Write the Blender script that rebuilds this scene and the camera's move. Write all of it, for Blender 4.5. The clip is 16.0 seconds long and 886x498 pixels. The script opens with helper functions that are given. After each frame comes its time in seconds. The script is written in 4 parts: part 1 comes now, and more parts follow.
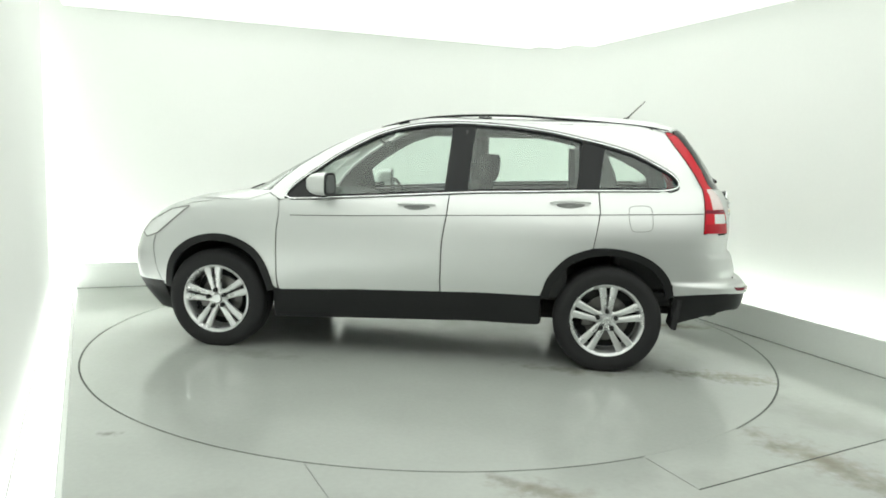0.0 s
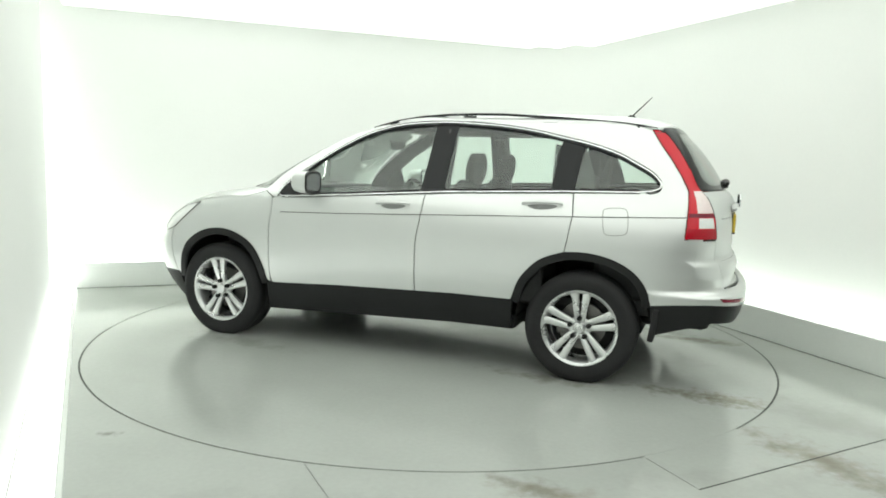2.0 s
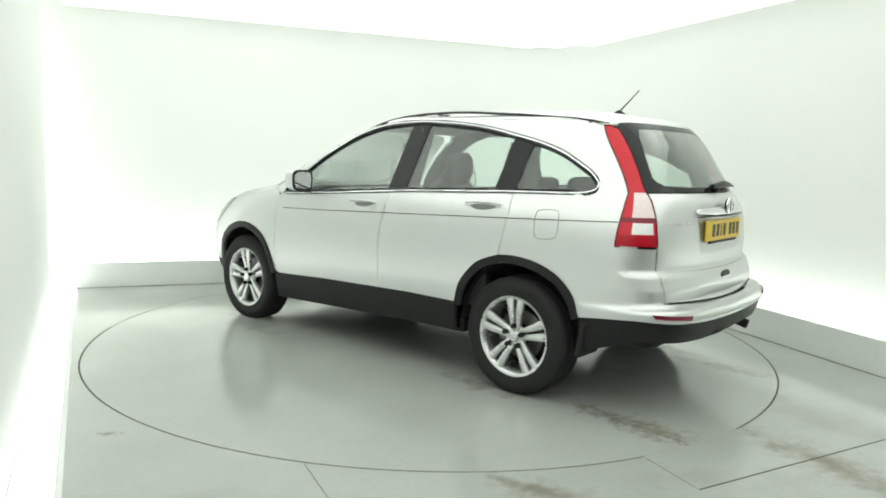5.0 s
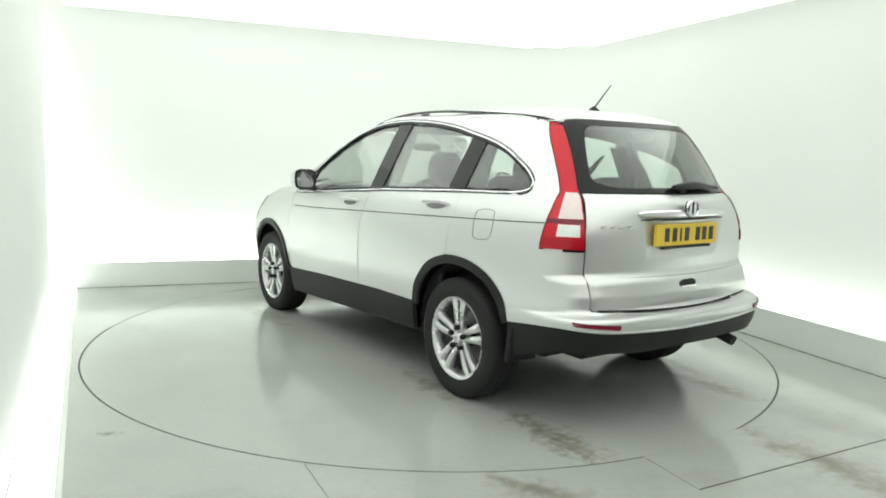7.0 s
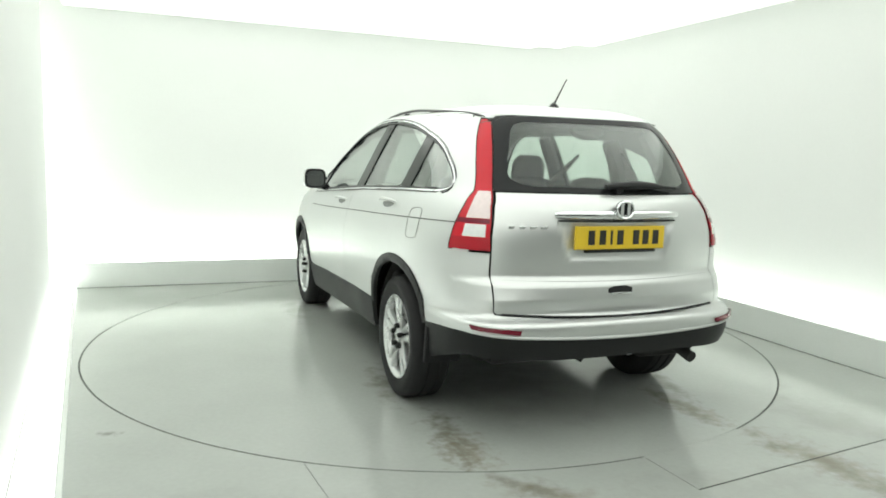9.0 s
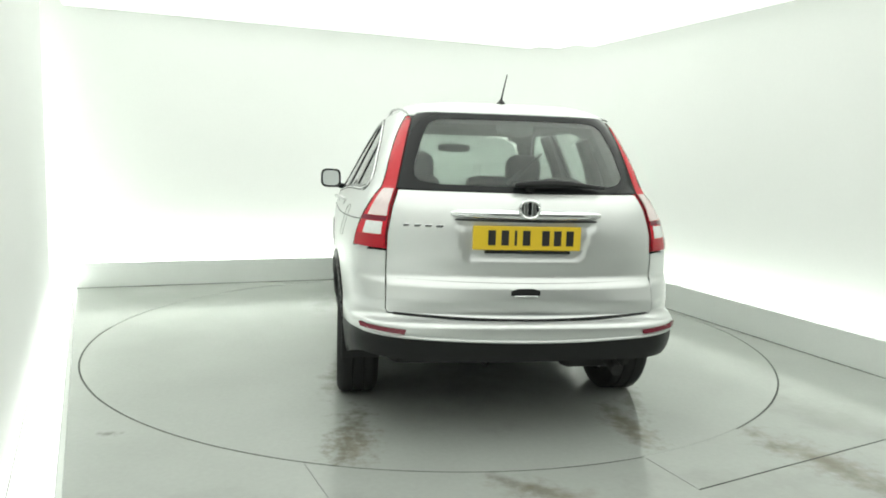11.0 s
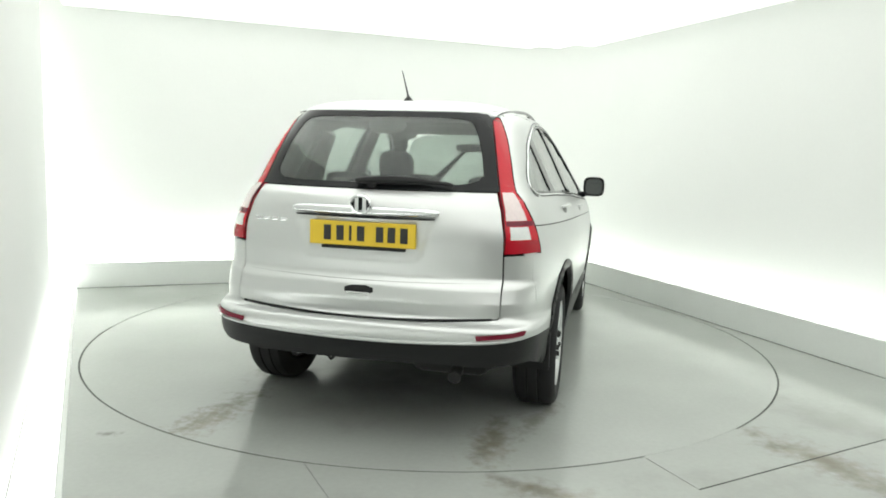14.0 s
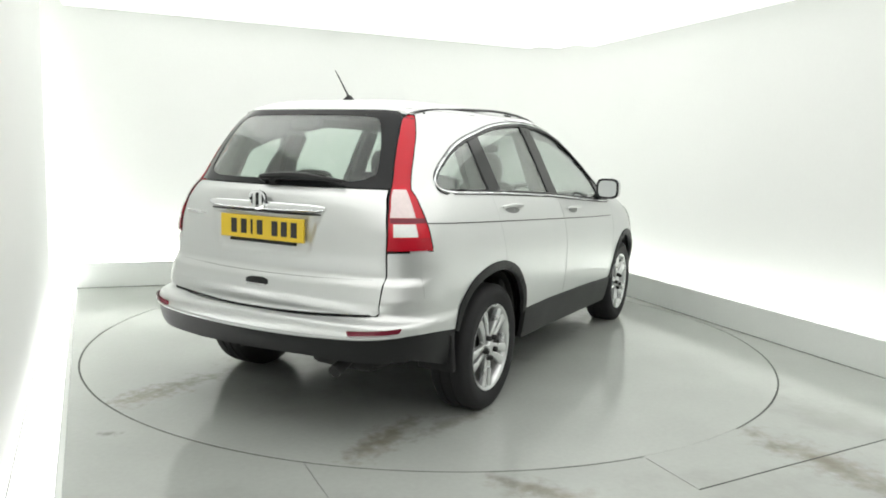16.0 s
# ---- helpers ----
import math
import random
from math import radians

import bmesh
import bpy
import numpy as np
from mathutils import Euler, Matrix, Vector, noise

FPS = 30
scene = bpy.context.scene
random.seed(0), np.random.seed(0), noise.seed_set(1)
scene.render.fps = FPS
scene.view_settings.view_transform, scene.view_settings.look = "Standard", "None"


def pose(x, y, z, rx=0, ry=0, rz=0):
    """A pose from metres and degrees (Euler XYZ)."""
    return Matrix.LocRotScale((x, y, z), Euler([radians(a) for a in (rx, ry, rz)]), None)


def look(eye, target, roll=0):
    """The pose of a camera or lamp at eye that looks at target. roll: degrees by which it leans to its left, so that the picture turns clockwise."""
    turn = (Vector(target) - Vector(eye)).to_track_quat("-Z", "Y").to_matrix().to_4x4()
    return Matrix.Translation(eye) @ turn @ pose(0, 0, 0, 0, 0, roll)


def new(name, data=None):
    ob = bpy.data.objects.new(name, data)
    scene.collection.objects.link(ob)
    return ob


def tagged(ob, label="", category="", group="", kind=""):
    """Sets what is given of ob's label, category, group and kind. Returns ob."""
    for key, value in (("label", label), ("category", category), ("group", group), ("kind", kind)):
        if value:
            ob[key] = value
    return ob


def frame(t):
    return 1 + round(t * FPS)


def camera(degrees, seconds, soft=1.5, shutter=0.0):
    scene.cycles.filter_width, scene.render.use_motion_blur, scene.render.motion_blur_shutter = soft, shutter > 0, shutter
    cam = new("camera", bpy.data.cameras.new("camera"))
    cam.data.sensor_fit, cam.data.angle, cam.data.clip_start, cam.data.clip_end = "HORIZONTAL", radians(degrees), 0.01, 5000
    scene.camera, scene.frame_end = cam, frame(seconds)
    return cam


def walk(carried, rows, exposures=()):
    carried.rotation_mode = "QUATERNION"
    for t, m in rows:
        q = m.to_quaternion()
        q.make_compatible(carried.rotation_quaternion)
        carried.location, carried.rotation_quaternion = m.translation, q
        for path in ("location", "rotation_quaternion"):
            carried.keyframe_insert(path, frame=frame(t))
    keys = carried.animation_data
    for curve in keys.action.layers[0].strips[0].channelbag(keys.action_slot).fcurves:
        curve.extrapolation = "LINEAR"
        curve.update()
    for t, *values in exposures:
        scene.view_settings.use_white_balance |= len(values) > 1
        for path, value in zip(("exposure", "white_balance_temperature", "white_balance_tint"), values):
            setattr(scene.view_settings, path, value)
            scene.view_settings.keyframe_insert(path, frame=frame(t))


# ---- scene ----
from mathutils.geometry import delaunay_2d_cdt
# ---- camera ----
cam = camera(63.49, 16.0, soft=1.8)
EYE = (0.0, -5.382, 1.362)
view = look(EYE, (0.066, 0.071, 0.651), 1.777)
walk(cam, [(0.0, view), (16.0, view)], exposures=[(0.0, 0.0, 6500, 10.0), (12.0, 0.0, 6500, 10.0), (16.0, 0.0, 6500, 18.0)])

# ---- world ----
world = bpy.data.worlds.new("world")
scene.world = world
world.use_nodes = True
world.node_tree.nodes["Background"].inputs[0].default_value = (0.9, 1.0, 0.94, 1)
world.node_tree.nodes["Background"].inputs[1].default_value = 0.02

# ---- plan ----
ROOM_TURN = 20.8          # the studio stands turned to the camera
RAD = 2.429               # turntable radius
PLINTH = 2.490            # floor edge from the turntable's centre
EDGE_L = 2.495            # the floor's left edge
WALL_L = 2.664
WALL = 2.76               # walls, behind the light trough
FRONT = -7.2              # the drive-in end
CEIL = 2.62
PLINTH_H = 0.24


# ---- materials ----
def mat(name, color, rough=0.5, metal=0.0, grain=0.0, grain_scale=60.0, bump=0.0, spec=0.5, coat=0.0, alpha=1.0,
        var=0.0, var_scale=2.0, trans=0.0, emit=0.0, emit_color=None):
    m = bpy.data.materials.new(name)
    m.use_nodes = True
    nt = m.node_tree
    b = nt.nodes["Principled BSDF"]
    b.inputs["Base Color"].default_value = (*color, 1)
    b.inputs["Roughness"].default_value = rough
    b.inputs["Metallic"].default_value = metal
    b.inputs["Specular IOR Level"].default_value = spec
    b.inputs["Coat Weight"].default_value = coat
    b.inputs["Coat Roughness"].default_value = 0.06
    b.inputs["Transmission Weight"].default_value = trans
    if emit:
        b.inputs["Emission Color"].default_value = (*(emit_color or color), 1)
        b.inputs["Emission Strength"].default_value = emit
    if grain or var or bump:
        co = nt.nodes.new("ShaderNodeTexCoord")
        fine = nt.nodes.new("ShaderNodeTexNoise")
        fine.inputs["Scale"].default_value = grain_scale
        fine.inputs["Detail"].default_value = 5
        nt.links.new(co.outputs["Object"], fine.inputs["Vector"])
        wide = nt.nodes.new("ShaderNodeTexNoise")
        wide.inputs["Scale"].default_value = var_scale
        wide.inputs["Detail"].default_value = 3
        nt.links.new(co.outputs["Object"], wide.inputs["Vector"])
        h1 = nt.nodes.new("ShaderNodeHueSaturation")
        h1.inputs["Color"].default_value = (*color, 1)
        r1 = nt.nodes.new("ShaderNodeMapRange")
        r1.inputs[3].default_value, r1.inputs[4].default_value = 1 - grain, 1 + grain
        nt.links.new(fine.outputs["Fac"], r1.inputs[0])
        r2 = nt.nodes.new("ShaderNodeMapRange")
        r2.inputs[3].default_value, r2.inputs[4].default_value = 1 - var, 1 + var
        nt.links.new(wide.outputs["Fac"], r2.inputs[0])
        mu = nt.nodes.new("ShaderNodeMath")
        mu.operation = "MULTIPLY"
        nt.links.new(r1.outputs[0], mu.inputs[0])
        nt.links.new(r2.outputs[0], mu.inputs[1])
        nt.links.new(mu.outputs[0], h1.inputs["Value"])
        nt.links.new(h1.outputs[0], b.inputs["Base Color"])
        r3 = nt.nodes.new("ShaderNodeMapRange")
        r3.inputs[3].default_value, r3.inputs[4].default_value = max(0.02, rough * 0.85), min(1, rough * 1.15)
        nt.links.new(wide.outputs["Fac"], r3.inputs[0])
        nt.links.new(r3.outputs[0], b.inputs["Roughness"])
        if bump:
            bu = nt.nodes.new("ShaderNodeBump")
            bu.inputs["Strength"].default_value = bump
            bu.inputs["Distance"].default_value = 0.002
            nt.links.new(fine.outputs["Fac"], bu.inputs["Height"])
            nt.links.new(bu.outputs[0], b.inputs["Normal"])
    return m


def floor_material(name, patches):
    """Pale grey-green floor paint with scuffs; each entry: (x, y, turn, half length, half width, strength) of brown
    dirt and grey patches.
    """
    m = mat(name, (0.385, 0.404, 0.381), rough=0.14, grain=0.055, grain_scale=38, var=0.11, var_scale=1.6, bump=0.07, spec=0.5)
    nt = m.node_tree
    b = nt.nodes["Principled BSDF"]
    col = b.inputs["Base Color"].links[0].from_socket
    co = nt.nodes.new("ShaderNodeTexCoord")
    for x, y, turn, hl, hw, k, tint, sc in patches:
        mp = nt.nodes.new("ShaderNodeMapping")
        mp.vector_type = "TEXTURE"
        mp.inputs["Location"].default_value = (x, y, 0)
        mp.inputs["Rotation"].default_value = (0, 0, radians(turn))
        mp.inputs["Scale"].default_value = (hl, hw, 1)
        nt.links.new(co.outputs["Object"], mp.inputs["Vector"])
        ln = nt.nodes.new("ShaderNodeVectorMath")
        ln.operation = "LENGTH"
        nt.links.new(mp.outputs[0], ln.inputs[0])
        ns = nt.nodes.new("ShaderNodeTexNoise")
        ns.inputs["Scale"].default_value = sc
        ns.inputs["Detail"].default_value = 6
        ns.inputs["Roughness"].default_value = 0.58
        nt.links.new(co.outputs["Object"], ns.inputs["Vector"])
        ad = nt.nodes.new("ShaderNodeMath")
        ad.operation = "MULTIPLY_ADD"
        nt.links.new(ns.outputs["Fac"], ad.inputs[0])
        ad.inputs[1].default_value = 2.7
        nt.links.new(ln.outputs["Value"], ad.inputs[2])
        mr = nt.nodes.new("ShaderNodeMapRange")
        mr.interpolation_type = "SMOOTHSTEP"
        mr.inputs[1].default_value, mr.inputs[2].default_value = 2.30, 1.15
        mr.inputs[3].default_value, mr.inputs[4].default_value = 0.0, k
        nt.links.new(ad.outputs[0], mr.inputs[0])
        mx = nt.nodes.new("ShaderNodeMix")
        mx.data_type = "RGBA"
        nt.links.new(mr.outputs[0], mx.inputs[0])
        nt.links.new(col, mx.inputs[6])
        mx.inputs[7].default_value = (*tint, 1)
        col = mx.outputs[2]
    nt.links.new(col, b.inputs["Base Color"])
    return m


BROWN = (0.125, 0.11, 0.082)
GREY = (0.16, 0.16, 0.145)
RUST = (0.22, 0.185, 0.13)
M_FLOOR = floor_material("floor_paint", [
    (1.88, -2.28, -63, 0.66, 0.15, 0.75, BROWN, 7.0),
    (1.86, -2.22, -63, 0.60, 0.22, 0.45, RUST, 16.0),
    (2.25, -1.70, -60, 0.9, 0.40, 0.30, GREY, 3.0),
    (1.30, -2.55, 20, 0.7, 0.30, 0.22, GREY, 4.0),
    (0.44, -2.55, -28, 0.26, 0.11, 0.7, BROWN, 9.0),
    (0.55, -2.62, -20, 0.40, 0.14, 0.4, RUST, 14.0),
    (-0.6, -2.75, 5, 1.0, 0.20, 0.14, GREY, 5.0),
    (-1.52, -2.10, 10, 0.07, 0.05, 0.7, GREY, 25.0)])
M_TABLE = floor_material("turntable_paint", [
    (-1.95, 0.64, -8, 0.54, 0.14, 0.72, BROWN, 11.0),
    (-2.10, 0.62, -8, 0.36, 0.17, 0.5, RUST, 22.0),
    (-1.05, 0.71, -5, 0.55, 0.13, 0.55, BROWN, 10.0),
    (-1.90, -0.80, 0, 0.46, 0.13, 0.62, BROWN, 11.0),
    (-1.95, -0.80, 4, 0.42, 0.16, 0.45, RUST, 20.0),
    (-1.55, -0.98, -12, 0.36, 0.11, 0.5, BROWN, 11.0),
    (1.10, 0.85, -4, 0.60, 0.16, 0.35, GREY, 8.0),
    (1.30, -0.85, 5, 0.70, 0.18, 0.35, GREY, 8.0),
    # two broad patches that turn the deck greyer beneath the car
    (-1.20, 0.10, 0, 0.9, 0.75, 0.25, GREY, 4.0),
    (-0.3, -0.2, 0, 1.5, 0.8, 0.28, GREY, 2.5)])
M_WALL = mat("studio_wall", (0.79, 0.807, 0.785), rough=0.75, grain=0.015, grain_scale=40, var=0.03, var_scale=0.7)
M_PLINTH = mat("plinth_paint", (0.72, 0.75, 0.72), rough=0.4, grain=0.03, var=0.04, var_scale=3, bump=0.03)
M_JOINT = mat("joint_dark", (0.06, 0.065, 0.06), rough=0.8)
M_TUBE = mat("light_diffuser", (0.9, 0.93, 0.9), rough=0.6, emit=9.0, emit_color=(0.95, 1.0, 0.93))
M_TUBE_SIDE = mat("light_diffuser_side", (0.9, 0.93, 0.9), rough=0.6, emit=6.0, emit_color=(0.95, 1.0, 0.93))
M_RECESS = mat("recess_diffuser", (0.9, 0.93, 0.9), rough=0.6, emit=7.0, emit_color=(0.955, 1.0, 0.935))
M_COVE = mat("cove_diffuser", (0.9, 0.93, 0.9), rough=0.6, emit=0.7, emit_color=(0.95, 1.0, 0.93))
M_GREY = mat("drive_in_paint", (0.66, 0.675, 0.655), rough=0.7, grain=0.04, grain_scale=30, var=0.1, var_scale=0.8)
M_DOOR = mat("door_paint", (0.10, 0.105, 0.10), rough=0.5, grain=0.05, grain_scale=30, var=0.1, var_scale=0.8)
M_LEDGE = mat("luminous_floor", (0.9, 0.92, 0.9), rough=0.5, emit=3.4, emit_color=(0.96, 1.0, 0.945))
M_CEIL_LIGHT = mat("ceiling_diffuser", (0.9, 0.92, 0.9), rough=0.6, emit=1.22, emit_color=(0.965, 1.0, 0.937))


# ---- mesh helpers ----
NORMALS = {}


def mesh_of(name, bm, material, smooth=False, angle=35):
    me = bpy.data.meshes.new(name)
    bmesh.ops.recalc_face_normals(bm, faces=bm.faces[:])
    if smooth:
        for f in bm.faces:
            f.smooth = True
        for e in bm.edges:
            if len(e.link_faces) == 2 and e.calc_face_angle(0) > radians(angle):
                e.smooth = False
    shade = NORMALS.pop(id(bm), None)
    bm.to_mesh(me)
    bm.free()
    if shade and len(shade) == len(me.vertices):
        me.normals_split_custom_set_from_vertices(shade)
    me.materials.append(material)
    return me


def part(name, bm, material, parent=None, label="", smooth=False, angle=35):
    ob = new(name, mesh_of(name, bm, material, smooth, angle))
    if parent:
        ob.parent = parent
    if label:
        ob["label"] = label
    return ob


def box(bm, x0, x1, y0, y1, z0, z1, bevel=0.0, m=None):
    vs = bmesh.ops.create_cube(bm, size=1)["verts"]
    for v in vs:
        v.co = Vector((x0 + (v.co.x + .5) * (x1 - x0), y0 + (v.co.y + .5) * (y1 - y0), z0 + (v.co.z + .5) * (z1 - z0)))
    if bevel:
        es = list({e for v in vs for e in v.link_edges})
        r = bmesh.ops.bevel(bm, geom=es, offset=bevel, segments=2, profile=0.5, affect="EDGES")
        vs = list({v for f in r["faces"] for v in f.verts} | {v for v in vs if v.is_valid})
    if m:
        bmesh.ops.transform(bm, matrix=m, verts=[v for v in vs if v.is_valid])
    return vs


def lathe(bm, profile, n=32, axis="Y", m=None, close=False):
    """Turns a profile of (radius, along) round an axis."""
    rings = []
    for r, h in profile:
        ring = []
        for i in range(n):
            a = 2 * math.pi * i / n
            p = (r * math.cos(a), h, r * math.sin(a)) if axis == "Y" else (r * math.cos(a), r * math.sin(a), h)
            p = Vector(p)
            ring.append(bm.verts.new(m @ p if m else p))
        rings.append(ring)
    for a, b in zip(rings, rings[1:] + ([rings[0]] if close else [])):
        for i in range(n):
            bm.faces.new((a[i], a[(i + 1) % n], b[(i + 1) % n], b[i]))
    return rings


# ---- the studio ----
TURN = pose(0, 0, 0, 0, 0, ROOM_TURN)


def slab(name, x0, x1, y0, y1, z0, z1, material, label, bevel=0.0):
    bm = bmesh.new()
    box(bm, x0, x1, y0, y1, z0, z1, bevel, TURN)
    return tagged(part(name, bm, material), label, "wall", kind="structure")


def ground_floor():
    """Floor with a round hole for the turntable."""
    bm = bmesh.new()
    n = 128
    hole = RAD
    x0, x1, y0, y1 = -WALL - .02, PLINTH, FRONT, PLINTH
    inner, outer, low = [], [], []
    for i in range(n):
        a = 2 * math.pi * i / n
        c, s = math.cos(a), math.sin(a)
        k = min((x1 if c > 0 else x0) / c if abs(c) > 1e-9 else 1e9, (y1 if s > 0 else -PLINTH) / s if abs(s) > 1e-9 else 1e9)
        inner.append(bm.verts.new(TURN @ Vector((hole * c, hole * s, 0))))
        low.append(bm.verts.new(TURN @ Vector((hole * c, hole * s, -0.06))))
        outer.append(bm.verts.new(TURN @ Vector((k * c, k * s, 0))))
    for i in range(n):
        j = (i + 1) % n
        bm.faces.new((inner[i], inner[j], outer[j], outer[i]))
        bm.faces.new((low[i], low[j], inner[j], inner[i]))
    q = [bm.verts.new(TURN @ Vector(p)) for p in ((x0, -PLINTH, 0), (x0, y0, 0), (x1, y0, 0), (x1, -PLINTH, 0))]
    bm.faces.new(q)
    ob = part("floor", bm, M_FLOOR)
    return tagged(ob, "pale grey-green painted studio floor with brown dirt stains", "floor", kind="structure")


ground_floor()
bm = bmesh.new()
box(bm, -4.2, 3.2, FRONT - .2, 3.2, -0.30, -0.062, 0, TURN)
tagged(part("ground", bm, M_JOINT), "dark pit floor beneath the studio floor", "ground", kind="structure")

LEFT_TURN = 25.8          # the left flank stands a little askew


def slab_left(name, x0, x1, y0, y1, z0, z1, material, label, bevel=0.0):
    bm = bmesh.new()
    box(bm, x0, x1, y0, y1, z0, z1, bevel, pose(0, 0, 0, 0, 0, LEFT_TURN))
    return tagged(part(name, bm, material), label, "wall", kind="structure")


FILLET = 1.0
BAY = -3.3                # the lit bay ends here; the drive-in beyond it is plainer
TOP = CEIL + .45
slab("wall_back", -WALL - 1.3, WALL - FILLET, WALL, WALL + .1, -0.06, TOP, M_WALL, "plain white studio back wall washed with light")
slab("wall_right", WALL, WALL + .1, BAY, WALL - FILLET, -0.06, TOP, M_WALL, "plain white studio side wall beside the turntable")
DOOR_0, DOOR_1, DOOR_H = -1.90, 2.35, 2.35
slab("wall_front_left", -2.08, DOOR_0, FRONT - .1, FRONT, -0.06, TOP, M_GREY, "plain pale wall beside the drive-in door")
slab("wall_front_right", DOOR_1, WALL - .002, FRONT - .1, FRONT, -0.06, TOP, M_GREY, "plain pale wall beside the drive-in door")
slab("wall_front_top", DOOR_0 + .002, DOOR_1 - .002, FRONT - .1, FRONT, DOOR_H, TOP, M_GREY, "plain pale wall above the drive-in door")


def drive_in_door():
    bm = bmesh.new()
    box(bm, DOOR_0 - .05, DOOR_1 + .05, FRONT - .16, FRONT - .13, -.06, DOOR_H + .05, 0, TURN)
    door = tagged(part("door_1", bm, M_DOOR), "dark grey sectional door at the drive-in end", "door", kind="structure")
    for k in range(5):
        bm = bmesh.new()
        z = k * DOOR_H / 5
        box(bm, DOOR_0 + .004, DOOR_1 - .004, FRONT - .129, FRONT - .09, z + .004, z + DOOR_H / 5 - .004, .008, TURN)
        part("panel", bm, M_DOOR, door)


drive_in_door()
slab("wall_drive_in", WALL, WALL + .1, FRONT - .1, BAY - .002, -0.06, TOP, M_GREY, "plain pale wall of the drive-in")
slab_left("wall_drive_in_left", -WALL_L - .1, -WALL_L, FRONT + .13, BAY - .002, -0.06, TOP, M_WALL, "plain white wall of the drive-in")
slab_left("wall_left", -WALL_L - .1, -WALL_L, BAY, 2.28, -0.06, TOP, M_WALL, "plain white studio side wall washed with light")
slab_left("wall_recess_side", -3.35, -3.25, 1.3, 3.1, -0.06, TOP, M_WALL, "white wall of the lit recess behind the side wall")
slab_left("wall_recess_end", -3.25, -WALL_L - .102, 1.3, 1.4, -0.06, TOP, M_WALL, "white end wall of the lit recess")
bm = bmesh.new()
rows = []
for z in (-.06, TOP):
    c = WALL - FILLET
    arc = [(c + FILLET * math.cos(a), c + FILLET * math.sin(a)) for a in np.linspace(0, math.pi / 2, 24)]
    out = [(c + (FILLET + .1) * math.cos(a), c + (FILLET + .1) * math.sin(a)) for a in np.linspace(math.pi / 2, 0, 24)]
    rows.append([bm.verts.new(TURN @ Vector((x, y, z))) for x, y in arc + out])
for i in range(48):
    bm.faces.new((rows[0][i], rows[0][(i + 1) % 48], rows[1][(i + 1) % 48], rows[1][i]))
tagged(part("wall_corner", bm, M_WALL, None, "", True), "smooth rounded white studio corner", "wall", kind="structure")
slab("plinth_back", -2.695, PLINTH, PLINTH, PLINTH + .03, -0.02, PLINTH_H, M_PLINTH, "low pale painted plinth along the back wall", .004)
slab("plinth_right", PLINTH, PLINTH + .03, FRONT + .004, PLINTH + .03, -0.02, PLINTH_H, M_PLINTH, "low pale painted plinth along the side wall", .004)
slab("ceiling", -WALL - 1.3, WALL + .1, BAY, WALL + .1, TOP, TOP + .1, M_WALL, "white studio ceiling above the light cove")
slab("ceiling_drive_in", -WALL - .6, WALL + .1, FRONT - .1, BAY - .002, TOP, TOP + .1, M_GREY, "pale ceiling of the drive-in")


def light_strip(name, x0, x1, y0, y1, z0, z1, material, label, turn=TURN):
    bm = bmesh.new()
    box(bm, x0, x1, y0, y1, z0, z1, .01, turn)
    return tagged(part(name, bm, material), label, "light", kind="structure")


LEFT = pose(0, 0, 0, 0, 0, LEFT_TURN)
light_strip("trough_light_back", -WALL + .02, WALL - .5, PLINTH + .06, WALL - .05, 0.0, 0.08, M_TUBE, "white light strip hidden behind the back plinth")
light_strip("trough_light_right", PLINTH + .06, WALL - .05, BAY, WALL - .5, 0.0, 0.08, M_TUBE_SIDE, "white light strip hidden behind the side plinth")
light_strip("floor_light_left", -WALL_L + .005, -EDGE_L, FRONT + .6, 2.90, -0.05, 0.004, M_LEDGE, "white luminous floor strip along the side wall", LEFT)
light_strip("floor_light_recess", -3.25, -WALL_L + .012, 1.41, 2.95, -0.05, 0.002, M_LEDGE, "white luminous floor in the recess", LEFT)
light_strip("recess_light", -3.02, -2.90, 1.75, 1.85, 0.02, CEIL, M_RECESS, "upright white light strip hidden behind the side wall", LEFT)
bm = bmesh.new()
box(bm, -EDGE_L + .001, -EDGE_L + .026, FRONT + .6, 2.86, -.05, .003, .002, LEFT)
tagged(part("floor_edging", bm, M_PLINTH), "narrow pale edging strip between floor and luminous strip", "floor trim", kind="structure")
light_strip("cove_light_back", -WALL + .02, WALL - .6, WALL - .30, WALL - .08, CEIL + .02, CEIL + .08, M_COVE, "white light strip along the wall's top")
light_strip("cove_light_right", WALL - .30, WALL - .08, BAY, WALL - .6, CEIL + .02, CEIL + .08, M_COVE, "white light strip along the wall's top")
light_strip("cove_light_left", -WALL_L + .08, -WALL_L + .30, FRONT + .6, WALL - .6, CEIL + .02, CEIL + .08, M_COVE, "white light strip along the wall's top", LEFT)
light_strip("ceiling_light", -WALL + .35, WALL - .40, FRONT + .4, WALL - .40, CEIL, CEIL + .08, M_CEIL_LIGHT, "large white luminous ceiling panel")


def joint(x0, y0, x1, y1, w=.007, material=M_JOINT):
    """A thin dark joint in the floor."""
    a, b = Vector((x0, y0, 0)), Vector((x1, y1, 0))
    d = (b - a).normalized()
    bm = bmesh.new()
    m = Matrix.Translation(a) @ pose(0, 0, 0, 0, 0, math.degrees(math.atan2(d.y, d.x)))
    box(bm, 0, (b - a).length, -w / 2, w / 2, -.01, .0015, 0, m)
    return tagged(part("floor_joint", bm, material), "thin dark joint between floor plates", "floor joint", kind="structure")


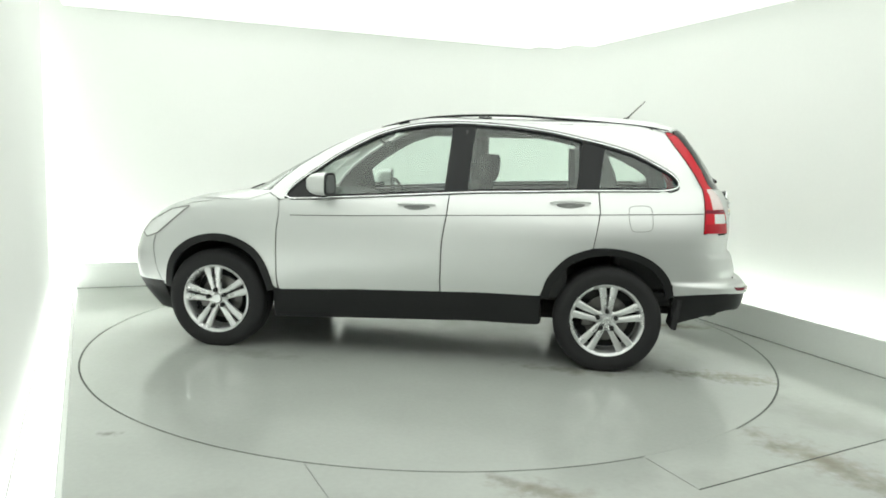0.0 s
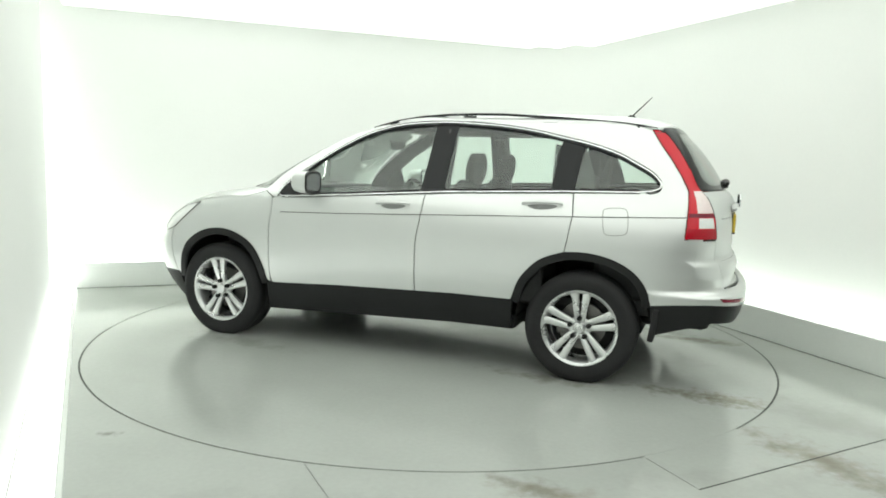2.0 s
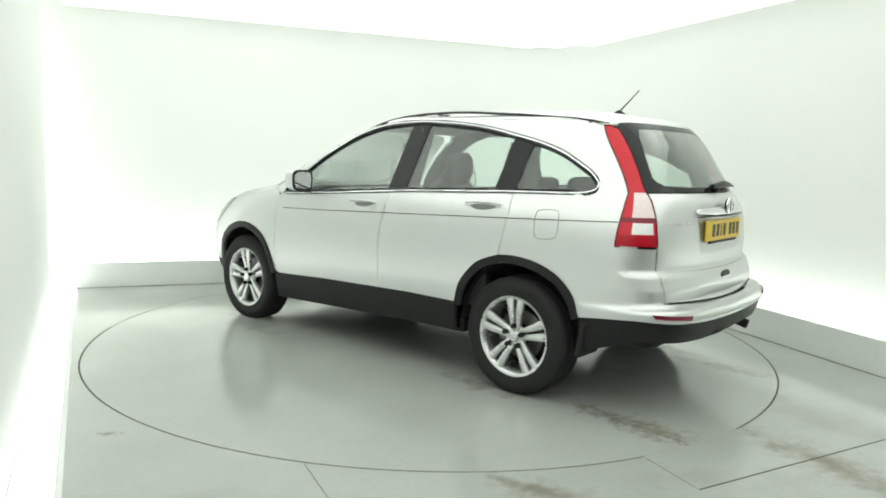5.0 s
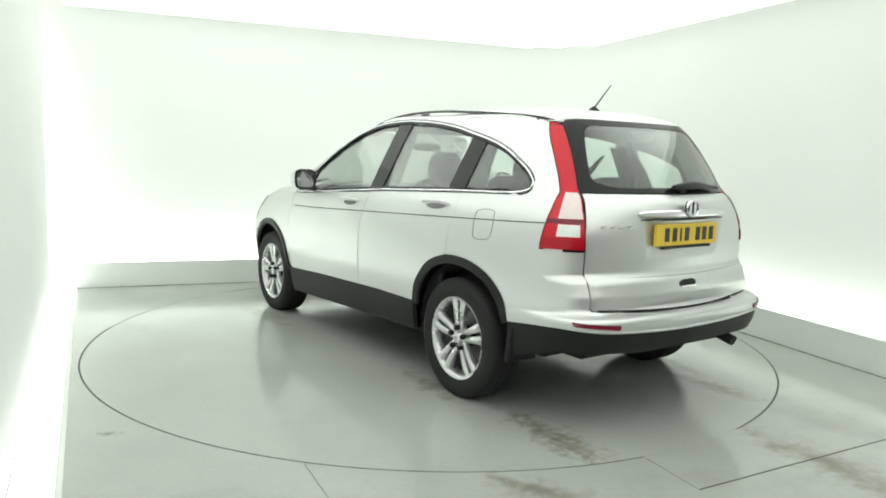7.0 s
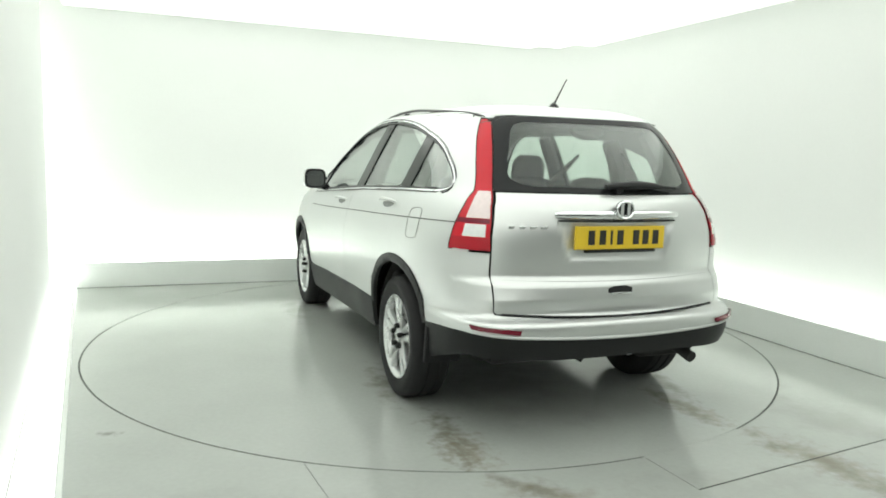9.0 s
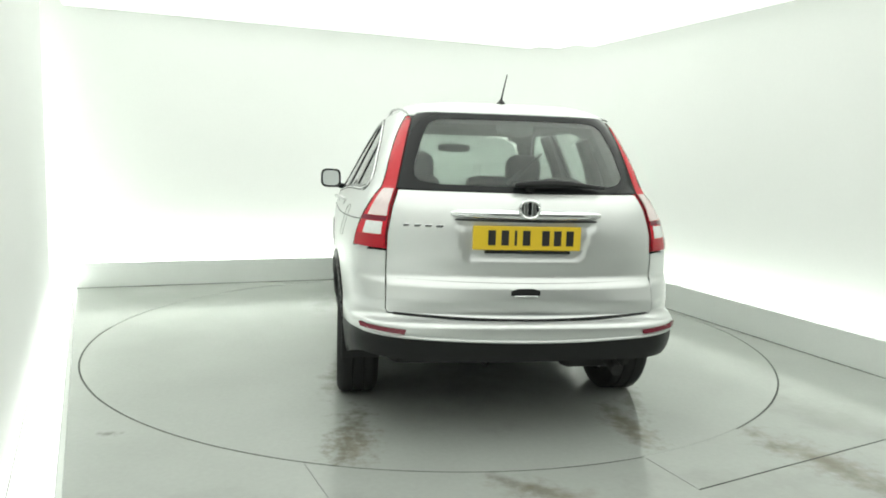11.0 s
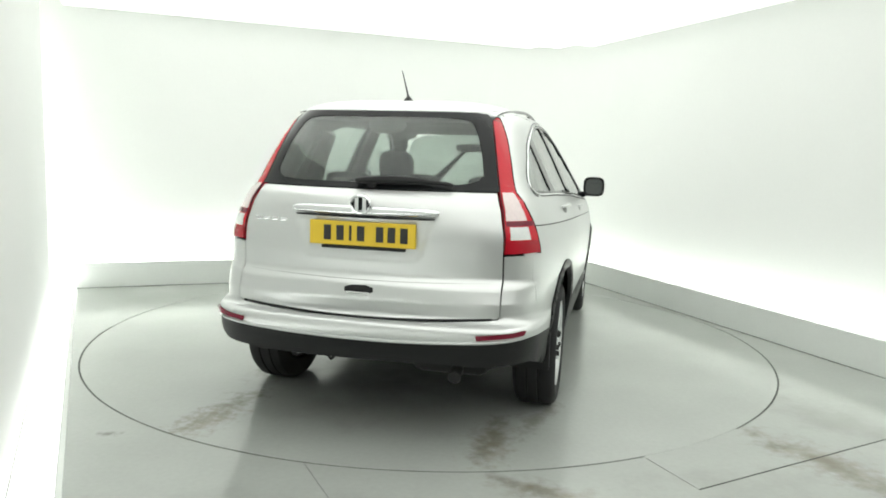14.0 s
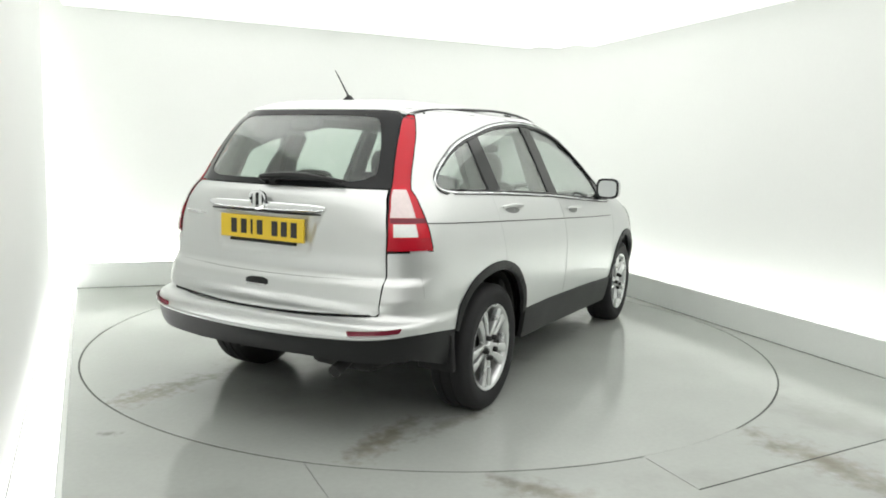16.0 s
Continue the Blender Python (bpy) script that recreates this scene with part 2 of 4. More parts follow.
slab("floor_joint_back", -2.69, PLINTH - .01, PLINTH - .006, PLINTH - .0005, -0.01, 0.003, M_JOINT, "thin dark joint at the foot of the plinth")
slab("floor_joint_right", PLINTH - .006, PLINTH - .0005, FRONT + .1, PLINTH - .01, -0.01, 0.003, M_JOINT, "thin dark joint at the foot of the plinth")
M_FILLED = mat("filled_joint", (0.19, 0.20, 0.19), rough=0.6, grain=0.2, grain_scale=60)
joint(-.545, -2.373, -.25, -2.975, .0035, M_FILLED)
joint(1.01, -2.225, 1.140, -2.520, .0018, M_FILLED)
joint(1.145, -2.531, 2.55, -1.795, .006)


def table_gap(name, a0, a1, r0, r1, top, material, label):
    """An arc in the gap between the turntable and the floor."""
    bm = bmesh.new()
    n = max(4, int((a1 - a0) / 2.8))
    rows = []
    for i in range(n + 1):
        a = radians(a0 + (a1 - a0) * i / n)
        c, d = math.cos(a), math.sin(a)
        rows.append([bm.verts.new((r * c, r * d, z)) for r, z in ((r0, -.05), (r0, top), (r1, top), (r1, -.05))])
    for p, q in zip(rows, rows[1:]):
        for k in range(3):
            bm.faces.new((p[k], p[k + 1], q[k + 1], q[k]))
    return tagged(part(name, bm, material), label, "floor joint", kind="structure")


table_gap("floor_joint_ring", -48.5, 294.5, RAD - .0105, RAD - .0005, -.002, M_JOINT, "dark round gap between the turntable and the floor")
table_gap("floor_joint_filled", -65.4, -48.6, RAD - .0108, RAD - .0003, -.0006, M_FLOOR, "stretch of the round gap filled with floor paint")


def turntable():
    top = new("turntable")
    tagged(top, "flush round painted turntable with dirty tyre tracks", "turntable")
    bm = bmesh.new()
    n = 128
    lathe(bm, [(RAD - .06, -0.05), (RAD - .06, 0.0), (0.9, 0.0)], n, "Z")
    bm.faces.new([v for v in bm.verts if abs(v.co.z) < 1e-6 and v.co.length < 1.0])
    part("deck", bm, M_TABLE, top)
    bm = bmesh.new()
    lathe(bm, [(RAD - .011, -0.05), (RAD - .011, -0.001), (RAD - .012, 0.0), (RAD - .06, 0.0), (RAD - .06, -.05)], n, "Z")
    part("rim", bm, M_TABLE, top, "painted steel rim of the turntable")
    return top


table = turntable()


# ---- the car: its body as level slices, each a rounded outline ----
def curve_of(pairs):
    """A smooth curve through pairs that never overshoots them."""
    ks, vs = (np.array(a, float) for a in zip(*sorted(pairs)))
    h, d = np.diff(ks), np.diff(vs) / np.diff(ks)
    m = np.concatenate([[d[0]], np.where(d[1:] * d[:-1] > 0, 2 * d[1:] * d[:-1] / (d[1:] + d[:-1] + 1e-12), 0), [d[-1]]])

    def value(z):
        z = min(max(z, ks[0]), ks[-1])
        i = min(max(int(np.searchsorted(ks, z)) - 1, 0), len(h) - 1)
        t = (z - ks[i]) / h[i]
        return float((2 * t ** 3 - 3 * t ** 2 + 1) * vs[i] + (t ** 3 - 2 * t ** 2 + t) * h[i] * m[i]
                     + (3 * t ** 2 - 2 * t ** 3) * vs[i + 1] + (t ** 3 - t ** 2) * h[i] * m[i + 1])
    return value


HALF = curve_of([(.15, .80), (.25, .84), (.40, .872), (.50, .885), (.62, .896), (.75, .90), (.86, .897), (.94, .886), (1.0, .872), (1.06, .852),
                 (1.12, .822), (1.18, .790), (1.30, .732), (1.42, .674), (1.52, .622), (1.56, .600), (1.588, .582), (1.608, .562), (1.623, .537),
                 (1.638, .495), (1.650, .435), (1.660, .34), (1.666, .23), (1.670, .02)])
REAR = curve_of([(.15, -2.0), (.30, -2.14), (.40, -2.198), (.50, -2.224), (.555, -2.240), (.585, -2.238), (.604, -2.215), (.622, -2.172), (.66, -2.182), (.69, -2.191), (.74, -2.188), (.765, -2.182),
                 (.785, -2.160), (.80, -2.152), (.90, -2.163), (1.0, -2.168), (1.10, -2.155), (1.16, -2.13), (1.20, -2.09), (1.30, -2.03), (1.42, -1.945), (1.52, -1.850),
                 (1.57, -1.80), (1.588, -1.78), (1.608, -1.73), (1.628, -1.66), (1.643, -1.58), (1.656, -1.42), (1.664, -1.2), (1.670, -.8)])
NOSE = curve_of([(.15, 1.88), (.25, 1.96), (.35, 2.03), (.45, 2.075), (.60, 2.085), (.72, 2.05), (.82, 1.99), (.90, 1.90), (.95, 1.82), (.99, 1.71),
                 (1.03, 1.58), (1.06, 1.40), (1.08, 1.26), (1.10, 1.16), (1.20, .99), (1.30, .82), (1.40, .64), (1.50, .43), (1.55, .28),
                 (1.588, .15), (1.608, .05), (1.628, -.08), (1.643, -.22), (1.656, -.38), (1.664, -.50), (1.670, -.62)])
N_REAR = curve_of([(.15, 8), (.6, 10), (1.3, 10), (1.5, 9), (1.67, 5)])
BOW = curve_of([(.15, .05), (.62, .06), (.75, .12), (.92, .14), (1.2, .17), (1.35, .14), (1.45, .10), (1.55, .05), (1.6, .04), (1.67, .02)])
N_NOSE = curve_of([(.15, 6.5), (.6, 7), (.9, 6.5), (1.06, 7.0), (1.10, 8), (1.3, 9), (1.6, 8), (1.67, 4)])
MID = -0.45
SLICES = {}
PSI = np.linspace(0, math.pi / 2, 161)


def slice_at(z):
    """Outline of the left half at height z, from the rear's middle to the nose: x, y and length along."""
    k = round(z, 4)
    if k not in SLICES:
        w, r, f, nr, nf = HALF(z), REAR(z), NOSE(z), N_REAR(z), N_NOSE(z)
        rr = (np.cos(PSI) ** nr + np.sin(PSI) ** nr) ** (-1 / nr)
        ff = (np.cos(PSI) ** nf + np.sin(PSI) ** nf) ** (-1 / nf)
        x = np.concatenate([MID - (MID - r) * rr * np.cos(PSI), (MID + (f - MID) * ff * np.cos(PSI))[::-1][1:]])
        y = np.concatenate([w * rr * np.sin(PSI), (w * ff * np.sin(PSI))[::-1][1:]])
        lean = np.concatenate([BOW(z) * (y[:len(PSI)] / w) ** 2 * (rr * np.cos(PSI)) ** 4, np.zeros(len(PSI) - 1)])
        x = np.maximum.accumulate(x + lean)
        y = y * (1 - 0.06 * (np.clip(-x - 0.5, 0, 1.7) / 1.2) ** 2)
        y = y * 1.018 * (1 + 0.018 * np.clip(x + 0.5, 0, 1.8))
        u = np.concatenate([[0], np.cumsum(np.hypot(np.diff(x), np.diff(y)))])
        SLICES[k] = (x, y, u)
    return SLICES[k]


def skin(u, z):
    x, y, us = slice_at(z)
    a = abs(u)
    px, py = float(np.interp(a, us, x)), float(np.interp(a, us, y))
    return Vector((px, py if u >= 0 else -py, z))


def skin_normal(u, z):
    e = 0.006
    d1 = skin(u + e, z) - skin(u - e, z)
    d2 = skin(u, z + e) - skin(u, z - e)
    n = -d1.cross(d2)
    return n.normalized() if n.length > 1e-12 else Vector((0, 0, 1))


def at_x(x, z, s=1):
    xs, ys, us = slice_at(z)
    return s * float(np.interp(x, xs, us))


def at_y(y, z):
    xs, ys, us = slice_at(z)
    h = len(PSI)
    return math.copysign(float(np.interp(abs(y), ys[:h], us[:h])), y)


def plate_dent(y, z):
    """The number plate's recess in the tailgate."""
    def ramp(d):
        return min(1, max(0, d / 0.032))
    half = 0.285 + 0.30 * (z - 0.868)
    return 0.015 * ramp(half - abs(y)) * ramp(z - 0.868) * ramp(1.085 - z)


def inside(p, poly):
    x, y = p
    hit = False
    for (x0, y0), (x1, y1) in zip(poly, poly[1:] + poly[:1]):
        if (y0 > y) != (y1 > y) and x < (x1 - x0) * (y - y0) / (y1 - y0) + x0:
            hit = not hit
    return hit


def dense(pts, step=0.025, closed=True):
    out = []
    for a, b in zip(pts, pts[1:] + (pts[:1] if closed else [])):
        n = max(1, int(math.dist(a[:2], b[:2]) / step))
        out += [tuple(a[i] + (b[i] - a[i]) * k / n for i in (0, 1)) for k in range(n)]
    return out if closed else out + [tuple(pts[-1][:2])]


def rounded(pts, n=2, closed=True):
    """Corner cutting, for soft outlines."""
    for _ in range(n):
        out = []
        for a, b in zip(pts, pts[1:] + pts[:1]):
            out += [(a[0] * .75 + b[0] * .25, a[1] * .75 + b[1] * .25), (a[0] * .25 + b[0] * .75, a[1] * .25 + b[1] * .75)]
        pts = out
    return pts


def flowing(pts, k=4):
    """A smooth open line through points."""
    out = []
    for i in range(len(pts) - 1):
        p0, p1, p2, p3 = pts[max(i - 1, 0)], pts[i], pts[i + 1], pts[min(i + 2, len(pts) - 1)]
        for j in range(k):
            t = j / k
            out.append(tuple(.5 * (2 * b + (c - a) * t + (2 * a - 5 * b + 4 * c - d) * t * t + (3 * b - a - 3 * c + d) * t ** 3)
                             for a, b, c, d in zip(p0, p1, p2, p3)))
    return out + [pts[-1]]


def panel(bm, outline, holes=(), offset=0.0, thick=0.012, step=0.045, dent=None, lip=0.003):
    """A sheet on the body's skin: outline and holes in skin coordinates (u, z)."""
    from_geometry = Vector
    loops = [outline] + list(holes)
    pts, edges = [], []
    for lp in loops:
        k = len(pts)
        pts += [from_geometry(p) for p in lp]
        edges += [(k + i, k + (i + 1) % len(lp)) for i in range(len(lp))]
    us, zs = [p[0] for p in outline], [p[1] for p in outline]
    nu, nz = max(1, int((max(us) - min(us)) / step)), max(1, int((max(zs) - min(zs)) / step))
    for i in range(1, nu):
        for j in range(1, nz):
            p = (min(us) + (max(us) - min(us)) * i / nu, min(zs) + (max(zs) - min(zs)) * j / nz)
            if inside(p, outline) and not any(inside(p, h) for h in holes):
                if min((p[0] - q[0]) ** 2 + (p[1] - q[1]) ** 2 for q in pts[:sum(map(len, loops))]) > (0.3 * step) ** 2:
                    pts.append(Vector(p))
    vs, _, fs, _, _, _ = delaunay_2d_cdt(pts, edges, [], 0, 1e-6)
    tris = []
    for f in fs:
        c = (sum(vs[i][0] for i in f) / 3, sum(vs[i][1] for i in f) / 3)
        if inside(c, outline) and not any(inside(c, h) for h in holes):
            tris.append(f)
    count = {}
    for f in tris:
        for a, b in zip(f, f[1:] + f[:1]):
            count[(min(a, b), max(a, b))] = count.get((min(a, b), max(a, b)), 0) + 1
    rim = {i for e, c in count.items() if c == 1 for i in e}
    used = {i for f in tris for i in f}
    top, low = {}, {}
    def place(u, z):
        p, n = skin(u, z), skin_normal(u, z)
        return p + n * (offset - (dent(p.y, p.z) if dent else 0)), n

    shade = NORMALS.setdefault(id(bm), [])
    for i in used:
        u, z = vs[i]
        p, n = place(u, z)
        facing = n
        if dent:
            e = .008
            facing = -(place(u + e, z)[0] - place(u - e, z)[0]).cross(place(u, z + e)[0] - place(u, z - e)[0])
            facing = facing.normalized() if facing.length > 1e-12 else n
        top[i] = bm.verts.new(p - n * (lip if i in rim else 0))
        low[i] = bm.verts.new(p - n * thick)
        shade += [facing, -n]
    for f in tris:
        bm.faces.new([top[i] for i in f])
        bm.faces.new([low[i] for i in reversed(f)])
    for f in tris:
        for a, b in zip(f, f[1:] + f[:1]):
            if count[(min(a, b), max(a, b))] == 1:
                bm.faces.new((top[b], top[a], low[a], low[b]))
    return bm


def loft(bm, rows, close_top=False):
    vr = [[bm.verts.new(p) for p in r] for r in rows]
    for a, b in zip(vr, vr[1:]):
        for i in range(len(a) - 1):
            bm.faces.new((a[i], a[i + 1], b[i + 1], b[i]))
    return vr


def tube(bm, pts, r, n=8, flat=1.0):
    """A round bar along points."""
    rings = []
    for i, p in enumerate(pts):
        t = (pts[min(i + 1, len(pts) - 1)] - pts[max(i - 1, 0)]).normalized()
        a = t.cross(Vector((0, 0, 1)))
        a = a.normalized() if a.length > 1e-4 else Vector((1, 0, 0))
        b = a.cross(t)
        rad = r(i / (len(pts) - 1)) if callable(r) else r
        rings.append([bm.verts.new(p + (a * math.cos(2 * math.pi * k / n) * flat + b * math.sin(2 * math.pi * k / n)) * rad) for k in range(n)])
    for a, b in zip(rings, rings[1:]):
        for k in range(n):
            bm.faces.new((a[k], a[(k + 1) % n], b[(k + 1) % n], b[k]))
    bm.faces.new(rings[0])
    bm.faces.new(rings[-1])


def side(pts, s=1, step=0.025):
    """Side-view points (x, z) to skin coordinates on one flank."""
    return [(at_x(x, z, s), z) for x, z in dense(pts, step)]


def tail(pts, step=0.025):
    """Rear-view points (y, z) to skin coordinates."""
    return [(at_y(y, z), z) for y, z in dense(pts, step)]


# paints and trims
def car_paint():
    m = mat("silver_paint", (0.64, 0.653, 0.648), rough=0.38, metal=0.82, grain=0.05, grain_scale=700, var=0.02, var_scale=1.5, spec=0.4, coat=0.35)
    return m


def glass(name, tint, power=3.6, base=0.06):
    m = bpy.data.materials.new(name)
    m.use_nodes = True
    nt = m.node_tree
    nt.nodes.remove(nt.nodes["Principled BSDF"])
    out = nt.nodes["Material Output"]
    tr = nt.nodes.new("ShaderNodeBsdfTransparent")
    tr.inputs[0].default_value = (*tint, 1)
    gl = nt.nodes.new("ShaderNodeBsdfGlossy")
    gl.inputs["Roughness"].default_value = 0.02
    lw = nt.nodes.new("ShaderNodeLayerWeight")
    lw.inputs[0].default_value = 0.5
    pw = nt.nodes.new("ShaderNodeMath")
    pw.operation = "POWER"
    pw.inputs[1].default_value = power
    nt.links.new(lw.outputs["Facing"], pw.inputs[0])
    fr = nt.nodes.new("ShaderNodeMath")
    fr.operation = "MULTIPLY_ADD"
    fr.inputs[1].default_value, fr.inputs[2].default_value = 0.90, base
    nt.links.new(pw.outputs[0], fr.inputs[0])
    mx = nt.nodes.new("ShaderNodeMixShader")
    nt.links.new(fr.outputs[0], mx.inputs[0])
    nt.links.new(tr.outputs[0], mx.inputs[1])
    nt.links.new(gl.outputs[0], mx.inputs[2])
    nt.links.new(mx.outputs[0], out.inputs[0])
    return m


M_PAINT = car_paint()
M_GLASS = glass("tinted_glass", (0.93, 0.972, 0.95))
M_REAR_GLASS = glass("rear_screen_glass", (0.86, 0.91, 0.88), 2.8, 0.045)
M_SCREEN = glass("windscreen_glass", (0.93, 0.972, 0.95), 2.2, 0.10)
M_TRIM = mat("black_trim", (0.013, 0.0135, 0.014), rough=0.40, spec=0.24, grain=0.15, grain_scale=400, var=0.12, var_scale=4, bump=0.15)
M_GLOSS = mat("gloss_black", (0.012, 0.013, 0.014), rough=0.14, spec=0.25, grain=0.05, grain_scale=200)
M_RUBBER = mat("tyre_rubber", (0.020, 0.020, 0.021), rough=0.7, spec=0.25, grain=0.2, grain_scale=150, var=0.25, var_scale=5, bump=0.2)
M_ALLOY = mat("alloy", (0.66, 0.67, 0.67), rough=0.28, metal=0.75, grain=0.05, grain_scale=200, var=0.06, var_scale=9)
M_STEEL = mat("brake_steel", (0.17, 0.165, 0.16), rough=0.4, metal=0.9, grain=0.15, grain_scale=80)
M_CHROME = mat("chrome", (0.78, 0.79, 0.80), rough=0.08, metal=1.0, grain=0.02)
M_RED = mat("red_lens", (0.56, 0.008, 0.022), rough=0.2, grain=0.08, grain_scale=120, coat=0.15, spec=0.35)
M_DARK_RED = mat("dark_red_lens", (0.17, 0.008, 0.024), rough=0.2, grain=0.08, grain_scale=120, coat=0.15, spec=0.35)
M_CLEAR = mat("clear_lens", (0.74, 0.76, 0.75), rough=0.12, grain=0.10, grain_scale=60, coat=0.9, bump=0.2)
M_PINK = mat("blush_lens", (0.72, 0.60, 0.60), rough=0.12, grain=0.12, grain_scale=60, coat=0.9, bump=0.25)
M_FABRIC = mat("dark_fabric", (0.032, 0.033, 0.034), rough=0.9, grain=0.25, grain_scale=500, var=0.1, bump=0.3)
M_LINER = mat("roof_lining", (0.06, 0.063, 0.06), rough=0.9, grain=0.1, grain_scale=300, var=0.05)
M_LINING = mat("inner_lining", (0.045, 0.047, 0.046), rough=0.8, grain=0.1, grain_scale=300)
M_CABIN = mat("cabin_plastic", (0.022, 0.023, 0.023), rough=0.6, grain=0.15, grain_scale=300, bump=0.1)
M_YELLOW = mat("plate_yellow", (0.72, 0.50, 0.03), rough=0.35, grain=0.04, grain_scale=90, var=0.04)
M_INK = mat("plate_black", (0.02, 0.02, 0.02), rough=0.4)
# dark for real gaps and for the painted shade of creases
M_SEAM_SHADE = mat("seam_and_shade_dark", (0.06, 0.06, 0.06), rough=0.6)
# grey for real gaps and for the painted shade of handle recesses
M_SEAM_SHADE2 = mat("seam_and_shade_grey", (0.22, 0.225, 0.22), rough=0.6)
M_MID_RED = mat("mid_red_lens", (0.40, 0.006, 0.018), rough=0.2, grain=0.08, grain_scale=120, coat=0.15, spec=0.35)
M_UNDER = mat("underbody", (0.015, 0.015, 0.015), rough=0.9, grain=0.3, grain_scale=30, bump=0.3)

car = new("car")
tagged(car, "silver metallic estate car with black lower trim on a turntable", "car")


def belt(x):
    """Height of the window's lower edge."""
    return float(np.interp(x, [-1.66, -1.168, -.436, .628, .87], [1.187, 1.172, 1.138, 1.062, 1.05]))


def sill_top(x):
    return float(np.interp(x, [-.89, -.49, .34, .93], [.477, .478, .454, .424]))


ARCH_F = [(1.722, .40), (1.690, .56), (1.615, .678), (1.482, .761), (1.326, .793), (1.178, .772), (1.042, .700), (.962, .585), (.910, .425)]
ARCH_R = [(-.884, .476), (-.917, .592), (-.986, .687), (-1.072, .758), (-1.209, .804), (-1.345, .808), (-1.480, .781), (-1.598, .723), (-1.684, .630), (-1.723, .515)]
GLASS_LINE = [(.845, 1.062), (.815, 1.118), (.745, 1.183), (.66, 1.238), (.56, 1.306), (.457, 1.372), (.36, 1.427), (.266, 1.475), (.168, 1.508), (.068, 1.534), (-.03, 1.551),
              (-.134, 1.561), (-.337, 1.568), (-.539, 1.560), (-.738, 1.544), (-.932, 1.517), (-1.121, 1.478), (-1.304, 1.437),
              (-1.448, 1.387), (-1.555, 1.335), (-1.648, 1.285), (-1.698, 1.249), (-1.714, 1.223), (-1.703, 1.201), (-1.66, 1.187)]
LAMP_EDGE = [(-1.646, 1.548), (-1.703, 1.465), (-1.763, 1.387), (-1.830, 1.288), (-1.880, 1.196), (-1.887, 1.12), (-1.887, 1.055), (-1.882, .918)]
GLASS_LINE = [(x - (.012 if x < -1.4 else 0), z + .015 * min(1, max(0, (z - 1.19) / .1))) for x, z in GLASS_LINE]
ARCH_FRONT, ARCH_REAR, GLASS_TOP = flowing(ARCH_F), flowing(ARCH_R), flowing(GLASS_LINE)
PILLAR = [(.975, 1.09), (.905, 1.17), (.805, 1.26), (.645, 1.372), (.495, 1.46), (.345, 1.528), (.225, 1.566), (.10, 1.594)]


def top_line(a, b, step=0.05):
    n = max(2, int(abs(b - a) / step))
    return [a + (b - a) * i / n for i in range(n + 1)]


